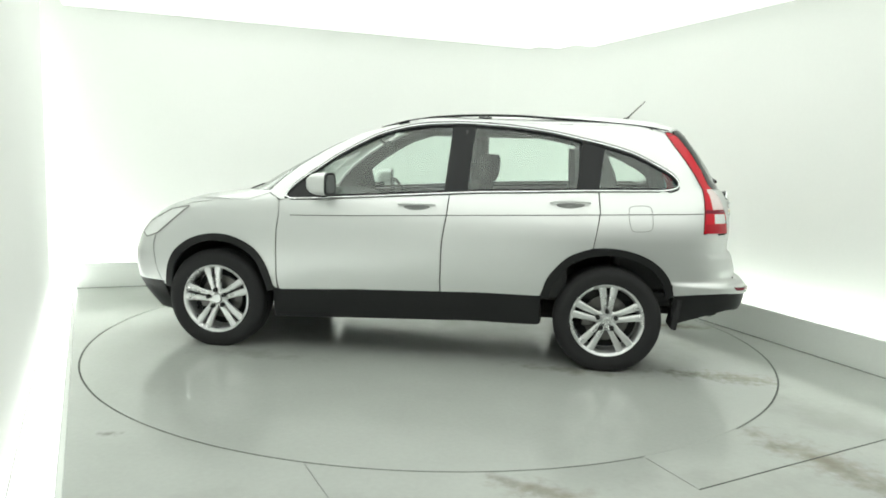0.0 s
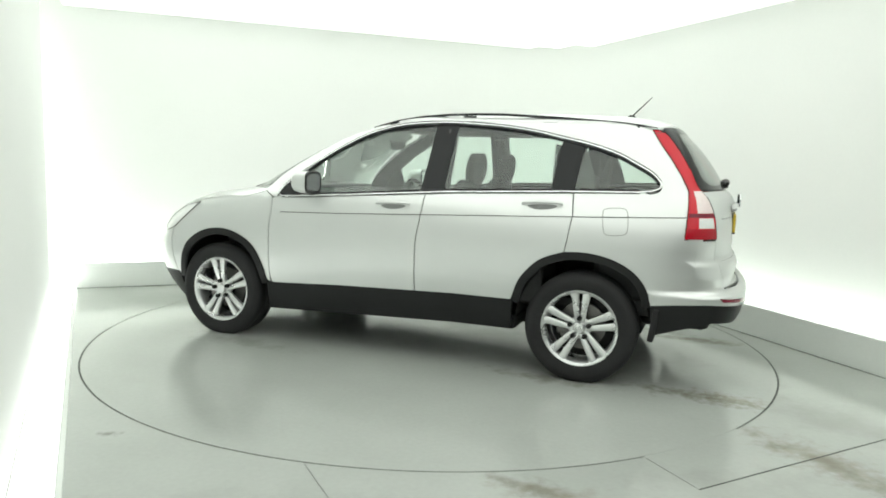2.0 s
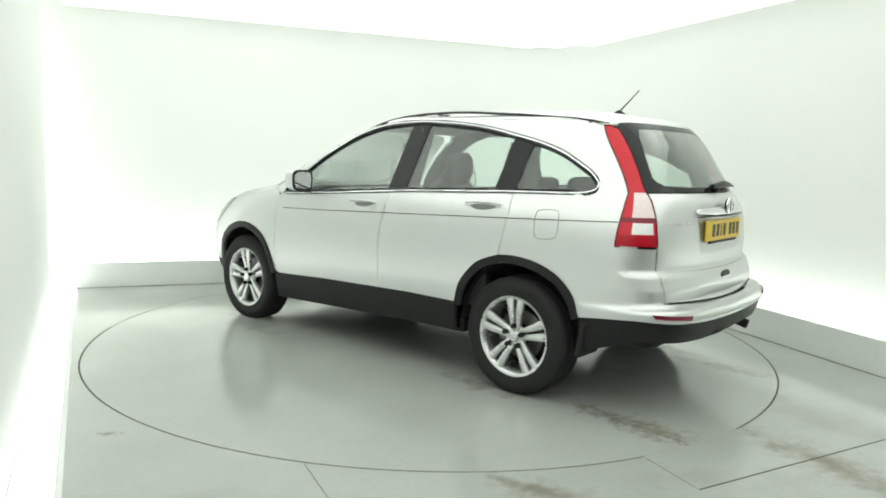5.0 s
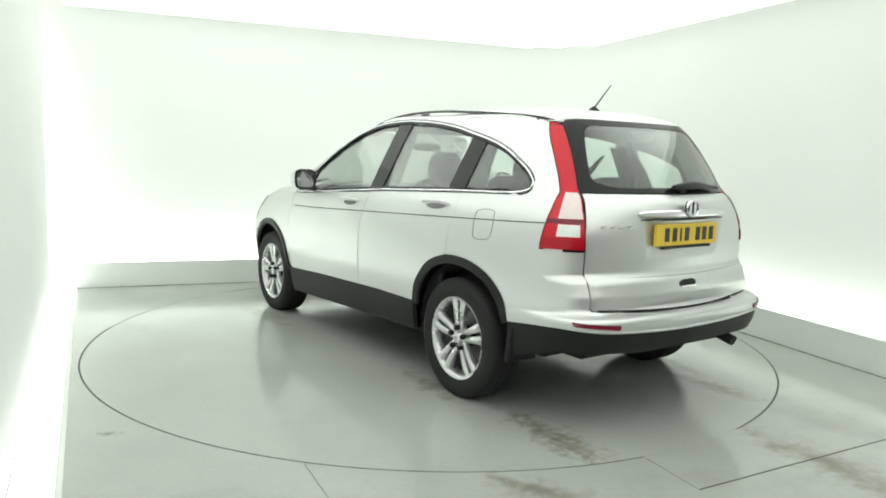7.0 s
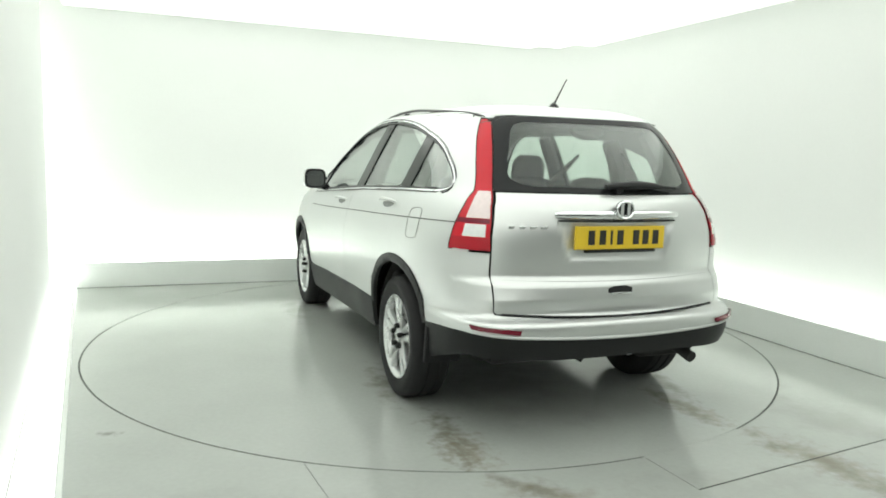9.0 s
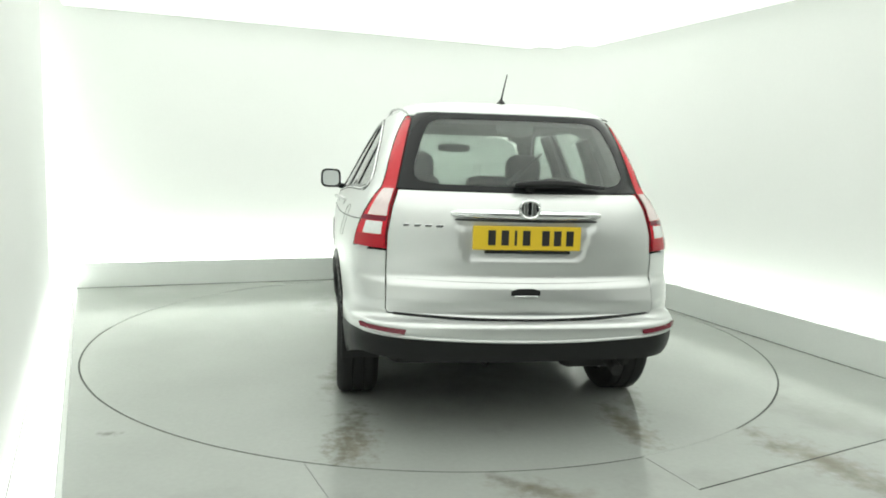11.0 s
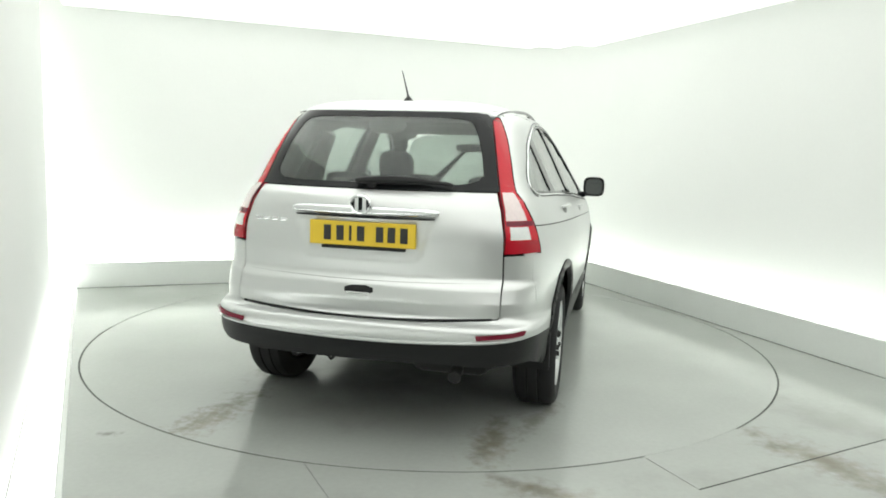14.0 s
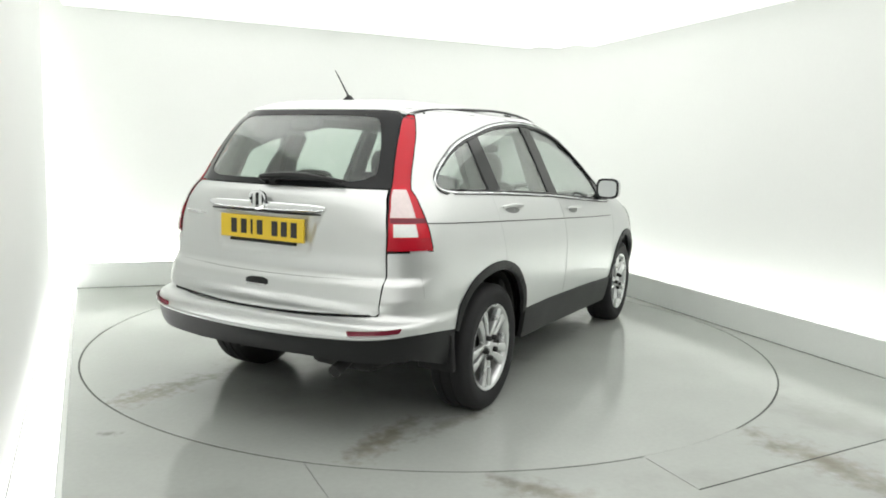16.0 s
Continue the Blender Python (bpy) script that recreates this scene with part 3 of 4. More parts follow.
def flank(s):
    who = "left" if s > 0 else "right"
    glass_bottom = [(x, belt(x)) for x in top_line(-1.60, .78)]
    opening = side(GLASS_TOP + glass_bottom, s)
    # body side: quarter panel, roof edge and windscreen pillar in one pressing
    c_seam = [(-1.204, .807), (-1.220, .90), (-1.238, 1.034), (-1.225, belt(-1.225) - .012)]
    out = ([(.875, 1.04)] + PILLAR + [(x, 1.594) for x in top_line(.02, -1.60, .1)] + [(-1.70, 1.594), (-1.735, 1.590), (-1.725, 1.572), (-1.66, 1.567), (-1.640, 1.561)] + LAMP_EDGE
           + [(-1.951, .911), (-1.951, .80), (-1.951, .70), (-1.93, .69), (-1.82, .685), (-1.70, .675), (-1.655, .672)]
           + [p for p in ARCH_REAR[::-1] if p[1] > .64 and p[0] < -1.22] + c_seam + [(x, belt(x) - .012) for x in top_line(-1.19, .82)])
    bm = bmesh.new()
    panel(bm, side(out, s), [opening], thick=.02, lip=.001)
    part("body_side", bm, M_PAINT, car, "silver quarter panel, pillar and roof edge", True)
    bm = bmesh.new()
    panel(bm, side(out, s), [opening], offset=-.026, thick=.006, lip=.001, step=.09)
    part("inner_lining", bm, M_LINING, car, "dark grey inner lining round the windows", True)
    # hidden backing sheet, added so that the bumper joint doesn't show dark
    bm = bmesh.new()
    panel(bm, side([(-1.99, .93), (-1.99, .66), (-1.67, .665), (-1.67, .70), (-1.86, .72), (-1.87, .93)], s), offset=-.005, thick=.010, lip=.001)
    part("joint_backing", bm, M_PAINT, car, "silver backing sheet added behind the bumper joint", True)

    gap = .004
    # front door
    fd = ([(.882, 1.033), (.874, .936), (.887, .839), (.891, .522), (.877, .436)] + [(x, sill_top(x) + .004) for x in top_line(.85, -.220)]
          + [(-.218, .54), (-.222, .80), (-.247, .98), (-.256, belt(-.256) - .014)] + [(x, belt(x) - .014) for x in top_line(-.22, .85)])
    bm = bmesh.new()
    panel(bm, side(fd, s), thick=.02)
    front_door = part("front_door", bm, M_PAINT, car, "silver front door", True)
    rd = ([(-.265, belt(-.265) - .014), (-.255, .98), (-.230, .80), (-.226, .54), (-.229, sill_top(-.229) + .004)]
          + [(x, sill_top(x) + .004) for x in top_line(-.27, -.875)] + [(x + .004, z) for x, z in ARCH_REAR if .50 < z and x > -1.185]
          + [(-1.197, .807), (-1.213, .90), (-1.231, 1.034), (-1.217, belt(-1.217) - .014)] + [(x, belt(x) - .014) for x in top_line(-1.18, -.31)])
    bm = bmesh.new()
    panel(bm, side(rd, s), thick=.02)
    rear_door = part("rear_door", bm, M_PAINT, car, "silver rear door", True)
    # front wing
    fw = ([(.890, 1.033), (.882, .936), (.895, .839), (.899, .522), (.892, .436)] + ARCH_FRONT[::-1][1:]
          + [(1.745, .42), (1.79, .52), (1.81, .68), (1.79, .80), (1.71, .92), (1.57, .985), (1.36, 1.012), (1.10, 1.033), (.975, 1.082), (.91, 1.052)])
    bm = bmesh.new()
    panel(bm, side(fw, s), thick=.02)
    part("front_wing", bm, M_PAINT, car, "silver front wing", True)
    # sill trim
    st = [(x, sill_top(x)) for x in top_line(.915, -.884)] + [(-.872, .294), (-.485, .287), (.347, .257), (.917, .236)]
    bm = bmesh.new()
    panel(bm, side(st, s), offset=.010, thick=.06, lip=.008)
    part("sill_trim", bm, M_TRIM, car, "black plastic sill trim", True)
    # arch trims
    for arch, cx in ((ARCH_FRONT, 1.325), (ARCH_REAR, -1.315)):
        inner = []
        for x, z in arch:
            d = math.hypot(x - cx, z - .345)
            k = (d - .048) / d
            inner.append((cx + (x - cx) * k, .345 + (z - .345) * k))
        bm = bmesh.new()
        panel(bm, side(arch + inner[::-1], s), offset=.014, thick=.05, lip=.008, step=.03)
        part("arch_trim", bm, M_TRIM, car, "black plastic wheel arch trim", True)
    # glazing
    def seg(x0, x1, lean=0.0, inset=.006):
        """The part of the window band between two uprights that lean by that much towards the top."""
        up = [(x, z) for x, z in dense(GLASS_TOP, .02, False)]
        poly = [(x, z - inset) for x, z in up if x0 + lean * (z - 1.1) < x < x1 + lean * (z - 1.1)]
        if x1 < .65:
            zt = float(np.interp(-(x1 + lean * .4), [-p[0] for p in GLASS_LINE[:22]], [p[1] for p in GLASS_LINE[:22]])) - inset
            poly = [(x1 + lean * (zt - 1.1), zt)] + poly
        if x0 > -1.6:
            zt = float(np.interp(-(x0 + lean * .35), [-p[0] for p in GLASS_LINE[:22]], [p[1] for p in GLASS_LINE[:22]])) - inset
            poly += [(x0 + lean * (zt - 1.1), zt)]
        lo, hi = max(x0, -1.66), min(x1, .80)
        poly += [(x, belt(x) + .004) for x in top_line(lo, hi)]
        return poly

    for name, x0, x1, lean in (("front_window", -.228, .95, -.05), ("rear_window", -1.083, -.370, -.03), ("quarter_window", -1.80, -1.215, -.12)):
        bm = bmesh.new()
        panel(bm, side(seg(x0, x1, lean), s, .03), offset=-.010, thick=.004, lip=0, step=.09)
        ob = part(name, bm, M_GLASS, front_door if name[0] == "f" else rear_door if name[0] == "r" else car, "clear green-tinted glass", True)
        ob.visible_shadow = False
    for x0, x1, lean in ((-.374, -.222, -.045), (-1.222, -1.08, -.08)):
        bm = bmesh.new()
        panel(bm, side(seg(x0, x1, lean, .002), s), offset=-.003, thick=.03, lip=.001)
        part("pillar_trim", bm, M_GLOSS, car, "gloss black pillar cover", True)
    bm = bmesh.new()
    panel(bm, side([(.835, 1.064), (.745, 1.177), (.655, 1.235), (.64, 1.070)], s), offset=-.002, thick=.02, lip=.001)
    part("mirror_base", bm, M_GLOSS, front_door, "black corner behind the mirror")
    bm = bmesh.new()
    panel(bm, side([(-1.075, 1.19), (-1.06, 1.475), (-1.27, 1.43), (-1.325, 1.30), (-1.345, 1.20)], s), offset=-.035, thick=.02, lip=.004)
    part("inner_pillar", bm, M_CABIN, car, "dark inner pillar trim", True)
    # black rubber inside the chrome line
    for off, r, m, nm, lb in ((.001, .0065, M_CHROME, "chrome_strip", "bright strip round the side windows"), (-.006, .009, M_GLOSS, "window_seal", "black window seal"), (.000, .0032, M_SEAM_SHADE, "window_gap", "thin dark gap outside the bright strip")):
        k = {"chrome_strip": 0, "window_seal": .013, "window_gap": -.012}[nm]
        ring = [(x - (.0 if not k else .0), z - k) for x, z in GLASS_TOP] + [(x, belt(x) + k * .6 - (0.006 if k <= 0 else 0)) for x in top_line(-1.60, .80)]
        pts = [skin(u, z) + skin_normal(u, z) * off for u, z in side(ring, s, .04)]
        bm = bmesh.new()
        tube(bm, pts + pts[:1], r, 6)
        part(nm, bm, m, car, lb, True, 60)
    # feature line: a dark tube paints the shade of the doors' crease
    pts = [skin(at_x(x, z, s), z) + skin_normal(at_x(x, z, s), z) * .0005 for x, z in
           dense([(.80, .938), (.345, .952), (-.474, .987), (-1.187, 1.017), (-1.885, 1.045)], .05, False)]
    bm = bmesh.new()
    tube(bm, pts, .0030, 6)
    part("crease_shade", bm, M_SEAM_SHADE, car, "thin dark tube painting the shade of the crease along the doors", True)
    # handles
    for door, x0, x1, z in ((front_door, .070, -.176, 1.029), (rear_door, -.918, -1.172, 1.078)):
        # flat grey sheet on the door, coloured like the shade behind the handle
        bm = bmesh.new()
        sc = rounded([(x0 - .02, z - .006), (x0 - .08, z + .006), (x1 + .08, z + .008), (x1 + .02, z), (x1 + .085, z - .024), (x0 - .085, z - .028)], 2)
        panel(bm, side(sc, s), offset=.0015, thick=.004, lip=.001, step=.03)
        part("handle_recess_shade", bm, M_SEAM_SHADE2, door, "grey patch painting the shade of the handle recess")
        pts = [skin(at_x(x0 + (x1 - x0) * i / 12, z + .006 * i / 12, s), z + .006 * i / 12 + .004)
               + skin_normal(at_x(x0 + (x1 - x0) * i / 12, z, s), z) * (.008 + .026 * math.sin(math.pi * i / 12) ** .5) for i in range(13)]
        bm = bmesh.new()
        tube(bm, pts, lambda f: .005 + .006 * math.sin(math.pi * f) ** .6, 8)
        part("door_handle", bm, M_PAINT, door, "silver pull handle", True)
    if s > 0:
        flap = rounded([(-1.408, 1.06), (-1.43, 1.080), (-1.53, 1.086), (-1.558, 1.064), (-1.566, .95), (-1.545, .926), (-1.45, .919), (-1.424, .94)], 1)
        bm = bmesh.new()
        pts = [skin(u, z) + skin_normal(u, z) * .0002 for u, z in side(flap, s, .02)]
        tube(bm, pts + pts[:1], .0022, 5)
        part("filler_flap", bm, M_SEAM_SHADE2, car, "fuel filler flap with a thin gap round it", True)
    # door mirror
    bm = bmesh.new()
    rings = []
    for k, (dx, sc) in enumerate(((.095, .15), (.085, .55), (.06, .82), (.02, .97), (-.030, 1.0), (-.044, .995), (-.048, .96))):
        ring = []
        for i in range(24):
            a = 2 * math.pi * i / 24
            c, d = math.cos(a), math.sin(a)
            r = (abs(c) ** 4 + abs(d) ** 4) ** -.25
            ring.append(bm.verts.new(Vector((.562 + dx + .25 * (.105 * r * c) * .4, s * (.965 + .080 * r * c * sc - .012 * (1 - sc)), 1.155 + .075 * r * d * sc))))
        rings.append(ring)
    for a, b in zip(rings, rings[1:]):
        for i in range(24):
            bm.faces.new((a[i], a[(i + 1) % 24], b[(i + 1) % 24], b[i]))
    bm.faces.new(rings[0])
    bm.faces.new(rings[-1])
    mirror = part("door_mirror", bm, M_PAINT, car, "silver door mirror", True, 50)
    bm = bmesh.new()
    rings = []
    for dx, sc in ((-.046, .80), (-.046, 1.01), (-.054, 1.0), (-.058, .95), (-.050, .80)):
        ring = []
        for i in range(24):
            a = 2 * math.pi * i / 24
            c, d = math.cos(a), math.sin(a)
            r = (abs(c) ** 4 + abs(d) ** 4) ** -.25
            ring.append(bm.verts.new(Vector((.562 + dx + .0105 * r * c, s * (.965 + .080 * r * c * sc), 1.155 + .075 * r * d * sc))))
        rings.append(ring)
    for a, b in zip(rings, rings[1:]):
        for i in range(24):
            bm.faces.new((a[i], a[(i + 1) % 24], b[(i + 1) % 24], b[i]))
    part("mirror_surround", bm, M_TRIM, mirror, "black mirror surround", True)
    bm = bmesh.new()
    ring = []
    for i in range(24):
        a = 2 * math.pi * i / 24
        c, d = math.cos(a), math.sin(a)
        r = (abs(c) ** 4 + abs(d) ** 4) ** -.25
        ring.append((.5095 + .25 * (.105 * r * c) * .4, s * (.965 + .0645 * r * c), 1.155 + .060 * r * d))
    for dx in (0, -.003):
        bm.faces.new([bm.verts.new((x + dx, y, z)) for x, y, z in ring])
    part("mirror_glass", bm, mat("mirror_face", (.70, .72, .73), rough=.02, metal=1.0), mirror, "mirror glass")
    bm = bmesh.new()
    tube(bm, [Vector((.63, s * .80, 1.078)), Vector((.60, s * .86, 1.083)), Vector((.58, s * .91, 1.098))], lambda f: .028 - .006 * f, 10)
    part("mirror_foot", bm, M_GLOSS, mirror, "black mirror foot", True)
    # roof rail
    xs = np.linspace(.27, -1.67, 42)
    zr = [float(np.interp(-x, [-.29, -.094, .102, .303, .506, .705, 1.09, 1.452, 1.60, 1.66], [1.556, 1.603, 1.632, 1.646, 1.649, 1.647, 1.628, 1.602, 1.586, 1.574])) for x in xs]
    bm = bmesh.new()
    tube(bm, [Vector((x, s * (.545 - .012 * max(0, x + .4) - .02 * max(0, -x - 1.2)), z - .004 - .010 * max(0, min(1, (x + .6) / .87)))) for x, z in zip(xs, zr)], lambda f: .0085 * min(1, .35 + 6 * min(f, 1 - f)), 8)
    rail = part("roof_rail", bm, M_GLOSS, car, "black roof rail", True)
    for x in (.1, -.45, -1.0, -1.52):
        bm = bmesh.new()
        z = float(np.interp(-x, -xs, zr))
        box(bm, x - .045, x + .045, s * .54 - .011, s * .54 + .011, z - .065, z - .016, .006)
        part("rail_foot", bm, M_GLOSS, rail)
    # tail lamp
    inner = [(.656, .918, "y"), (.655, 1.0, "y"), (.634, 1.119, "y"), (.606, 1.20, "y"), (.566, 1.374, "y"), (.545, 1.46, "y"), (.518, 1.545, "y"), (.525, 1.560, "y")]
    rim = [(-1.642, 1.560), (-1.650, 1.548)] + [(x - .004, z) for x, z in LAMP_EDGE[1:]]
    poly = [(at_x(x, z) * s, z) for x, z in dense(rim, .02, False)] + [(at_y(y, z) * s, z) for y, z in dense([q[:2] for q in inner], .02, False)]
    bm = bmesh.new()
    panel(bm, poly, offset=.006, thick=.03, lip=.008, step=.03)
    lamp = part("tail_lamp", bm, M_RED, car, "tall red tail lamp with clear sections", True)
    bm = bmesh.new()
    ring = [skin(u, z) + skin_normal(u, z) * .001 for u, z in poly]
    tube(bm, ring + ring[:1], .0026, 6)
    part("lamp_seal", bm, M_GLOSS, lamp, "black seal round the lamp", True)
    for nm, z0, z1, xo, m, lb in (("clear_lens", 1.070, 1.194, .68, M_PINK, "clear upper lens with a red blush"), ("dark_band", 1.046, 1.068, .96, M_DARK_RED, "dark red dividing band"),
                                  ("reversing_lens", .984, 1.042, .64, M_CLEAR, "clear reversing lens"), ("lower_lens", .922, .980, .94, M_MID_RED, "deep red lower lens")):
        def y_in(z):
            return float(np.interp(z, [.918, 1.0, 1.119, 1.2], [.656, .655, .634, .606])) + .008
        k = 5
        pl = []
        for i in range(k + 1):
            z = z0 + (z1 - z0) * i / k
            pl.append(((at_y(y_in(z), z) + (.016 if nm == "reversing_lens" else 0)) * s, z))
        for i in range(k, -1, -1):
            z = z0 + (z1 - z0) * i / k
            a, b = at_y(y_in(z), z), at_x(float(np.interp(z, [.918, 1.055, 1.12, 1.196], [-1.886, -1.891, -1.891, -1.884])), z)
            pl.append(((a + (b - a) * xo) * s, z))
        bm = bmesh.new()
        panel(bm, dense(pl, .02), offset=.0085, thick=.006, lip=.002, step=.02)
        part(nm, bm, m, lamp, lb, True)
    # head lamp
    hl = [(1.55, .965), (1.70, .935), (1.88, .84), (1.94, .76), (1.88, .735), (1.78, .77), (1.67, .86)]
    bm = bmesh.new()
    panel(bm, side(hl, s), offset=.006, thick=.02, lip=.006, step=.03)
    head = part("head_lamp", bm, M_CLEAR, car, "clear swept-back head lamp", True)
    bm = bmesh.new()
    ring = [skin(u, z) + skin_normal(u, z) * .002 for u, z in side(hl, s)]
    tube(bm, ring + ring[:1], .004, 6)
    part("lamp_seal", bm, M_SEAM_SHADE2, head, "grey gap round the head lamp", True)
    # reflector
    pl = [(at_y(.560, .568) * s, .568), (at_y(.752, .583) * s, .583), (at_y(.744, .566) * s, .566), (at_y(.566, .551) * s, .551)]
    bm = bmesh.new()
    panel(bm, dense(pl, .02), offset=.036, thick=.03, lip=.002, step=.03)
    part("rear_reflector", bm, M_DARK_RED, car, "red bumper reflector", True)
    # mud flaps and arch liners
    for x, z0 in ((-1.752, .30), (.90, .24)):
        bm = bmesh.new()
        box(bm, x - .018, x + .018, *sorted((s * .66, s * .86)), z0, .50, .008, Matrix.Translation((x, 0, .45)) @ pose(0, 0, 0, 0, -8 if x < 0 else 6, 0) @ Matrix.Translation((-x, 0, -.45)))
        part("mud_flap", bm, M_RUBBER, car, "black mud flap")
    for cx in (1.325, -1.315):
        bm = bmesh.new()
        rows = []
        for y in (.45, .84):
            rows.append([Vector((cx + .415 * math.cos(a), s * y, .345 + .425 * math.sin(a))) for a in np.linspace(.06, math.pi - .06, 26)])
        vr = loft(bm, rows)
        bm.faces.new(vr[0])
        part("arch_liner", bm, M_UNDER, car, "dark wheel arch liner")


for s in (1, -1):
    flank(s)


def ring_rows(zs, x_from=None, x_to=None, offset=0.0, n=90):
    """Closed rows round the whole body at the heights zs."""
    rows = []
    for z in zs:
        x, y, u = slice_at(z)
        L = u[-1]
        rows.append([skin(L * k / n, z) for k in range(n + 1)] + [skin(-L * k / n, z) for k in range(n, 0, -1)] + [skin(0, z)])
    return rows


def front_rows(zs, x0, n=40):
    rows = []
    for z in zs:
        x, y, u = slice_at(z)
        a, L = at_x(x0(z) if callable(x0) else x0, z), u[-1]
        rows.append([skin(a + (L - a) * k / n, z) for k in range(n + 1)] + [skin(-(a + (L - a) * k / n), z) for k in range(n - 1, -1, -1)])
    return rows


def thicken(bm, d):
    bmesh.ops.recalc_face_normals(bm, faces=bm.faces[:])
    bmesh.ops.solidify(bm, geom=bm.faces[:], thickness=d)


def car_shell():
    # roof
    zs = [1.595, 1.60, 1.608, 1.616, 1.623, 1.630, 1.637, 1.643, 1.649, 1.654, 1.658, 1.662, 1.665, 1.668, 1.6698]
    bm = bmesh.new()
    vr = loft(bm, ring_rows(zs))
    bmesh.ops.remove_doubles(bm, verts=bm.verts[:], dist=1e-5)
    top = [v for v in vr[-1] if v.is_valid]
    try:
        bm.faces.new(top[:-1] if len(set(top)) < len(top) else top)
    except ValueError:
        pass
    roof = part("roof", bm, M_PAINT, car, "silver roof panel", True, 60)
    bm = bmesh.new()
    rows = [[v * 1.0 for v in r] for r in ring_rows([1.555, 1.588, 1.606])]
    rows = [[Vector((MID + (p.x - MID) * .955, p.y * .95, p.z - .03)) for p in r] for r in rows]
    vr = loft(bm, rows)
    bm.faces.new(vr[-1][:-1])
    part("headliner", bm, M_LINER, car, "grey roof lining")
    # windscreen
    def edge(z):
        return float(np.interp(z, [1.09, 1.17, 1.26, 1.372, 1.46, 1.528, 1.566, 1.594], [.99, .918, .818, .658, .508, .358, .238, .113]))
    bm = bmesh.new()
    loft(bm, front_rows(np.linspace(1.092, 1.592, 14), edge))
    thicken(bm, .005)
    ob = part("windscreen", bm, M_SCREEN, car, "clear windscreen", True)
    ob.visible_shadow = False
    # bonnet and front
    bm = bmesh.new()
    loft(bm, front_rows([.86, .90, .94, .97, .99, 1.01, 1.03, 1.045, 1.06, 1.07, 1.08, 1.092], lambda z: float(np.interp(z, [.86, .92, .985, 1.012, 1.03, 1.092], [1.765, 1.715, 1.575, 1.365, 1.105, .93]))))
    thicken(bm, .015)
    part("bonnet", bm, M_PAINT, car, "silver bonnet", True, 50)
    bm = bmesh.new()
    loft(bm, front_rows([.435, .50, .56, .62, .68, .74, .80, .856], lambda z: float(np.interp(z, [.43, .52, .68, .80, .86], [1.75, 1.795, 1.815, 1.795, 1.77]))))
    thicken(bm, .015)
    part("front_bumper", bm, M_PAINT, car, "silver front bumper", True, 50)
    bm = bmesh.new()
    loft(bm, [[p * 1.0 for p in r] for r in front_rows([.22, .28, .34, .40, .432], lambda z: float(np.interp(z, [.22, .43], [1.69, 1.74])))])
    thicken(bm, .02)
    part("front_bumper_trim", bm, M_TRIM, car, "black lower front bumper", True, 50)
    # washer and wiper at the scuttle
    bm = bmesh.new()
    tube(bm, [Vector((1.17, .68, 1.088)), Vector((1.10, .62, 1.114)), Vector((1.02, .52, 1.138))], lambda f: .007 + .010 * math.sin(math.pi * f), 8)
    part("front_wiper", bm, M_TRIM, car, "black wiper arm", True)

    # tailgate
    def half(z):
        return float(np.interp(z, [.606, .66, .78, .927, 1.0, 1.119, 1.20], [.654, .654, .652, .651, .648, .624, .594]))
    zs = list(np.linspace(.612, 1.195, 24))
    bottom = [(y, .610 + .018 * (abs(y) / .65) ** 2) for y in np.linspace(.64, -.64, 27)]
    out = [(half(z), z) for z in zs[1:]] + [(y, 1.196) for y in np.linspace(.56, -.56, 20)] + [(-half(z), z) for z in zs[:0:-1]] + bottom[::-1]
    bm = bmesh.new()
    panel(bm, tail(out), offset=0, thick=.02, step=.022, dent=plate_dent)
    gate = part("tailgate", bm, M_PAINT, car, "silver tailgate with a plate recess", True, 50)
    # rear glass and its black border
    edge_g = [(.602, 1.202), (.562, 1.374), (.541, 1.46), (.514, 1.55), (.49, 1.572)]
    out = edge_g + [(y, 1.577) for y in np.linspace(.44, -.44, 12)] + [(-y, z) for y, z in edge_g[::-1]] + [(y, 1.202) for y in np.linspace(-.56, .56, 16)]
    hole = rounded([(.535, 1.228), (.51, 1.36), (.48, 1.45), (.435, 1.54), (.33, 1.55), (-.33, 1.55), (-.435, 1.54), (-.48, 1.45), (-.51, 1.36), (-.535, 1.228), (-.2, 1.226), (.2, 1.226)], 2)
    hole_uv = tail(hole)
    bm = bmesh.new()
    panel(bm, tail(out), [hole_uv], offset=.002, thick=.012, lip=.001)
    border = part("window_border", bm, M_GLOSS, gate, "black border of the rear window", True)
    bm = bmesh.new()
    panel(bm, hole_uv, offset=-.001, thick=.004, lip=0, step=.03)
    ob = part("rear_screen", bm, M_REAR_GLASS, gate, "clear rear window", True)
    ob.visible_shadow = False
    bm = bmesh.new()
    panel(bm, tail(rounded([(.10, 1.555), (.085, 1.50), (-.085, 1.50), (-.10, 1.555)], 1)), offset=-.02, thick=.03, step=.04)
    part("brake_light", bm, M_GLOSS, gate, "dark high-level brake light")
    lip_z = [(.505, 1.578), (.49, 1.594)]
    bm = bmesh.new()
    panel(bm, tail(lip_z + [(y, 1.596) for y in np.linspace(.44, -.44, 12)] + [(-y, z) for y, z in lip_z[::-1]] + [(y, 1.580) for y in np.linspace(-.44, .44, 12)]), offset=.004, thick=.014, lip=.003)
    part("roof_lip", bm, M_PAINT, gate, "silver lip above the rear window", True)
    # wiper
    bm = bmesh.new()
    pts = []
    for i in range(15):
        y = .06 - .46 * i / 14
        z = 1.228 + .012 * math.sin(math.pi * i / 14) - .006 * i / 14
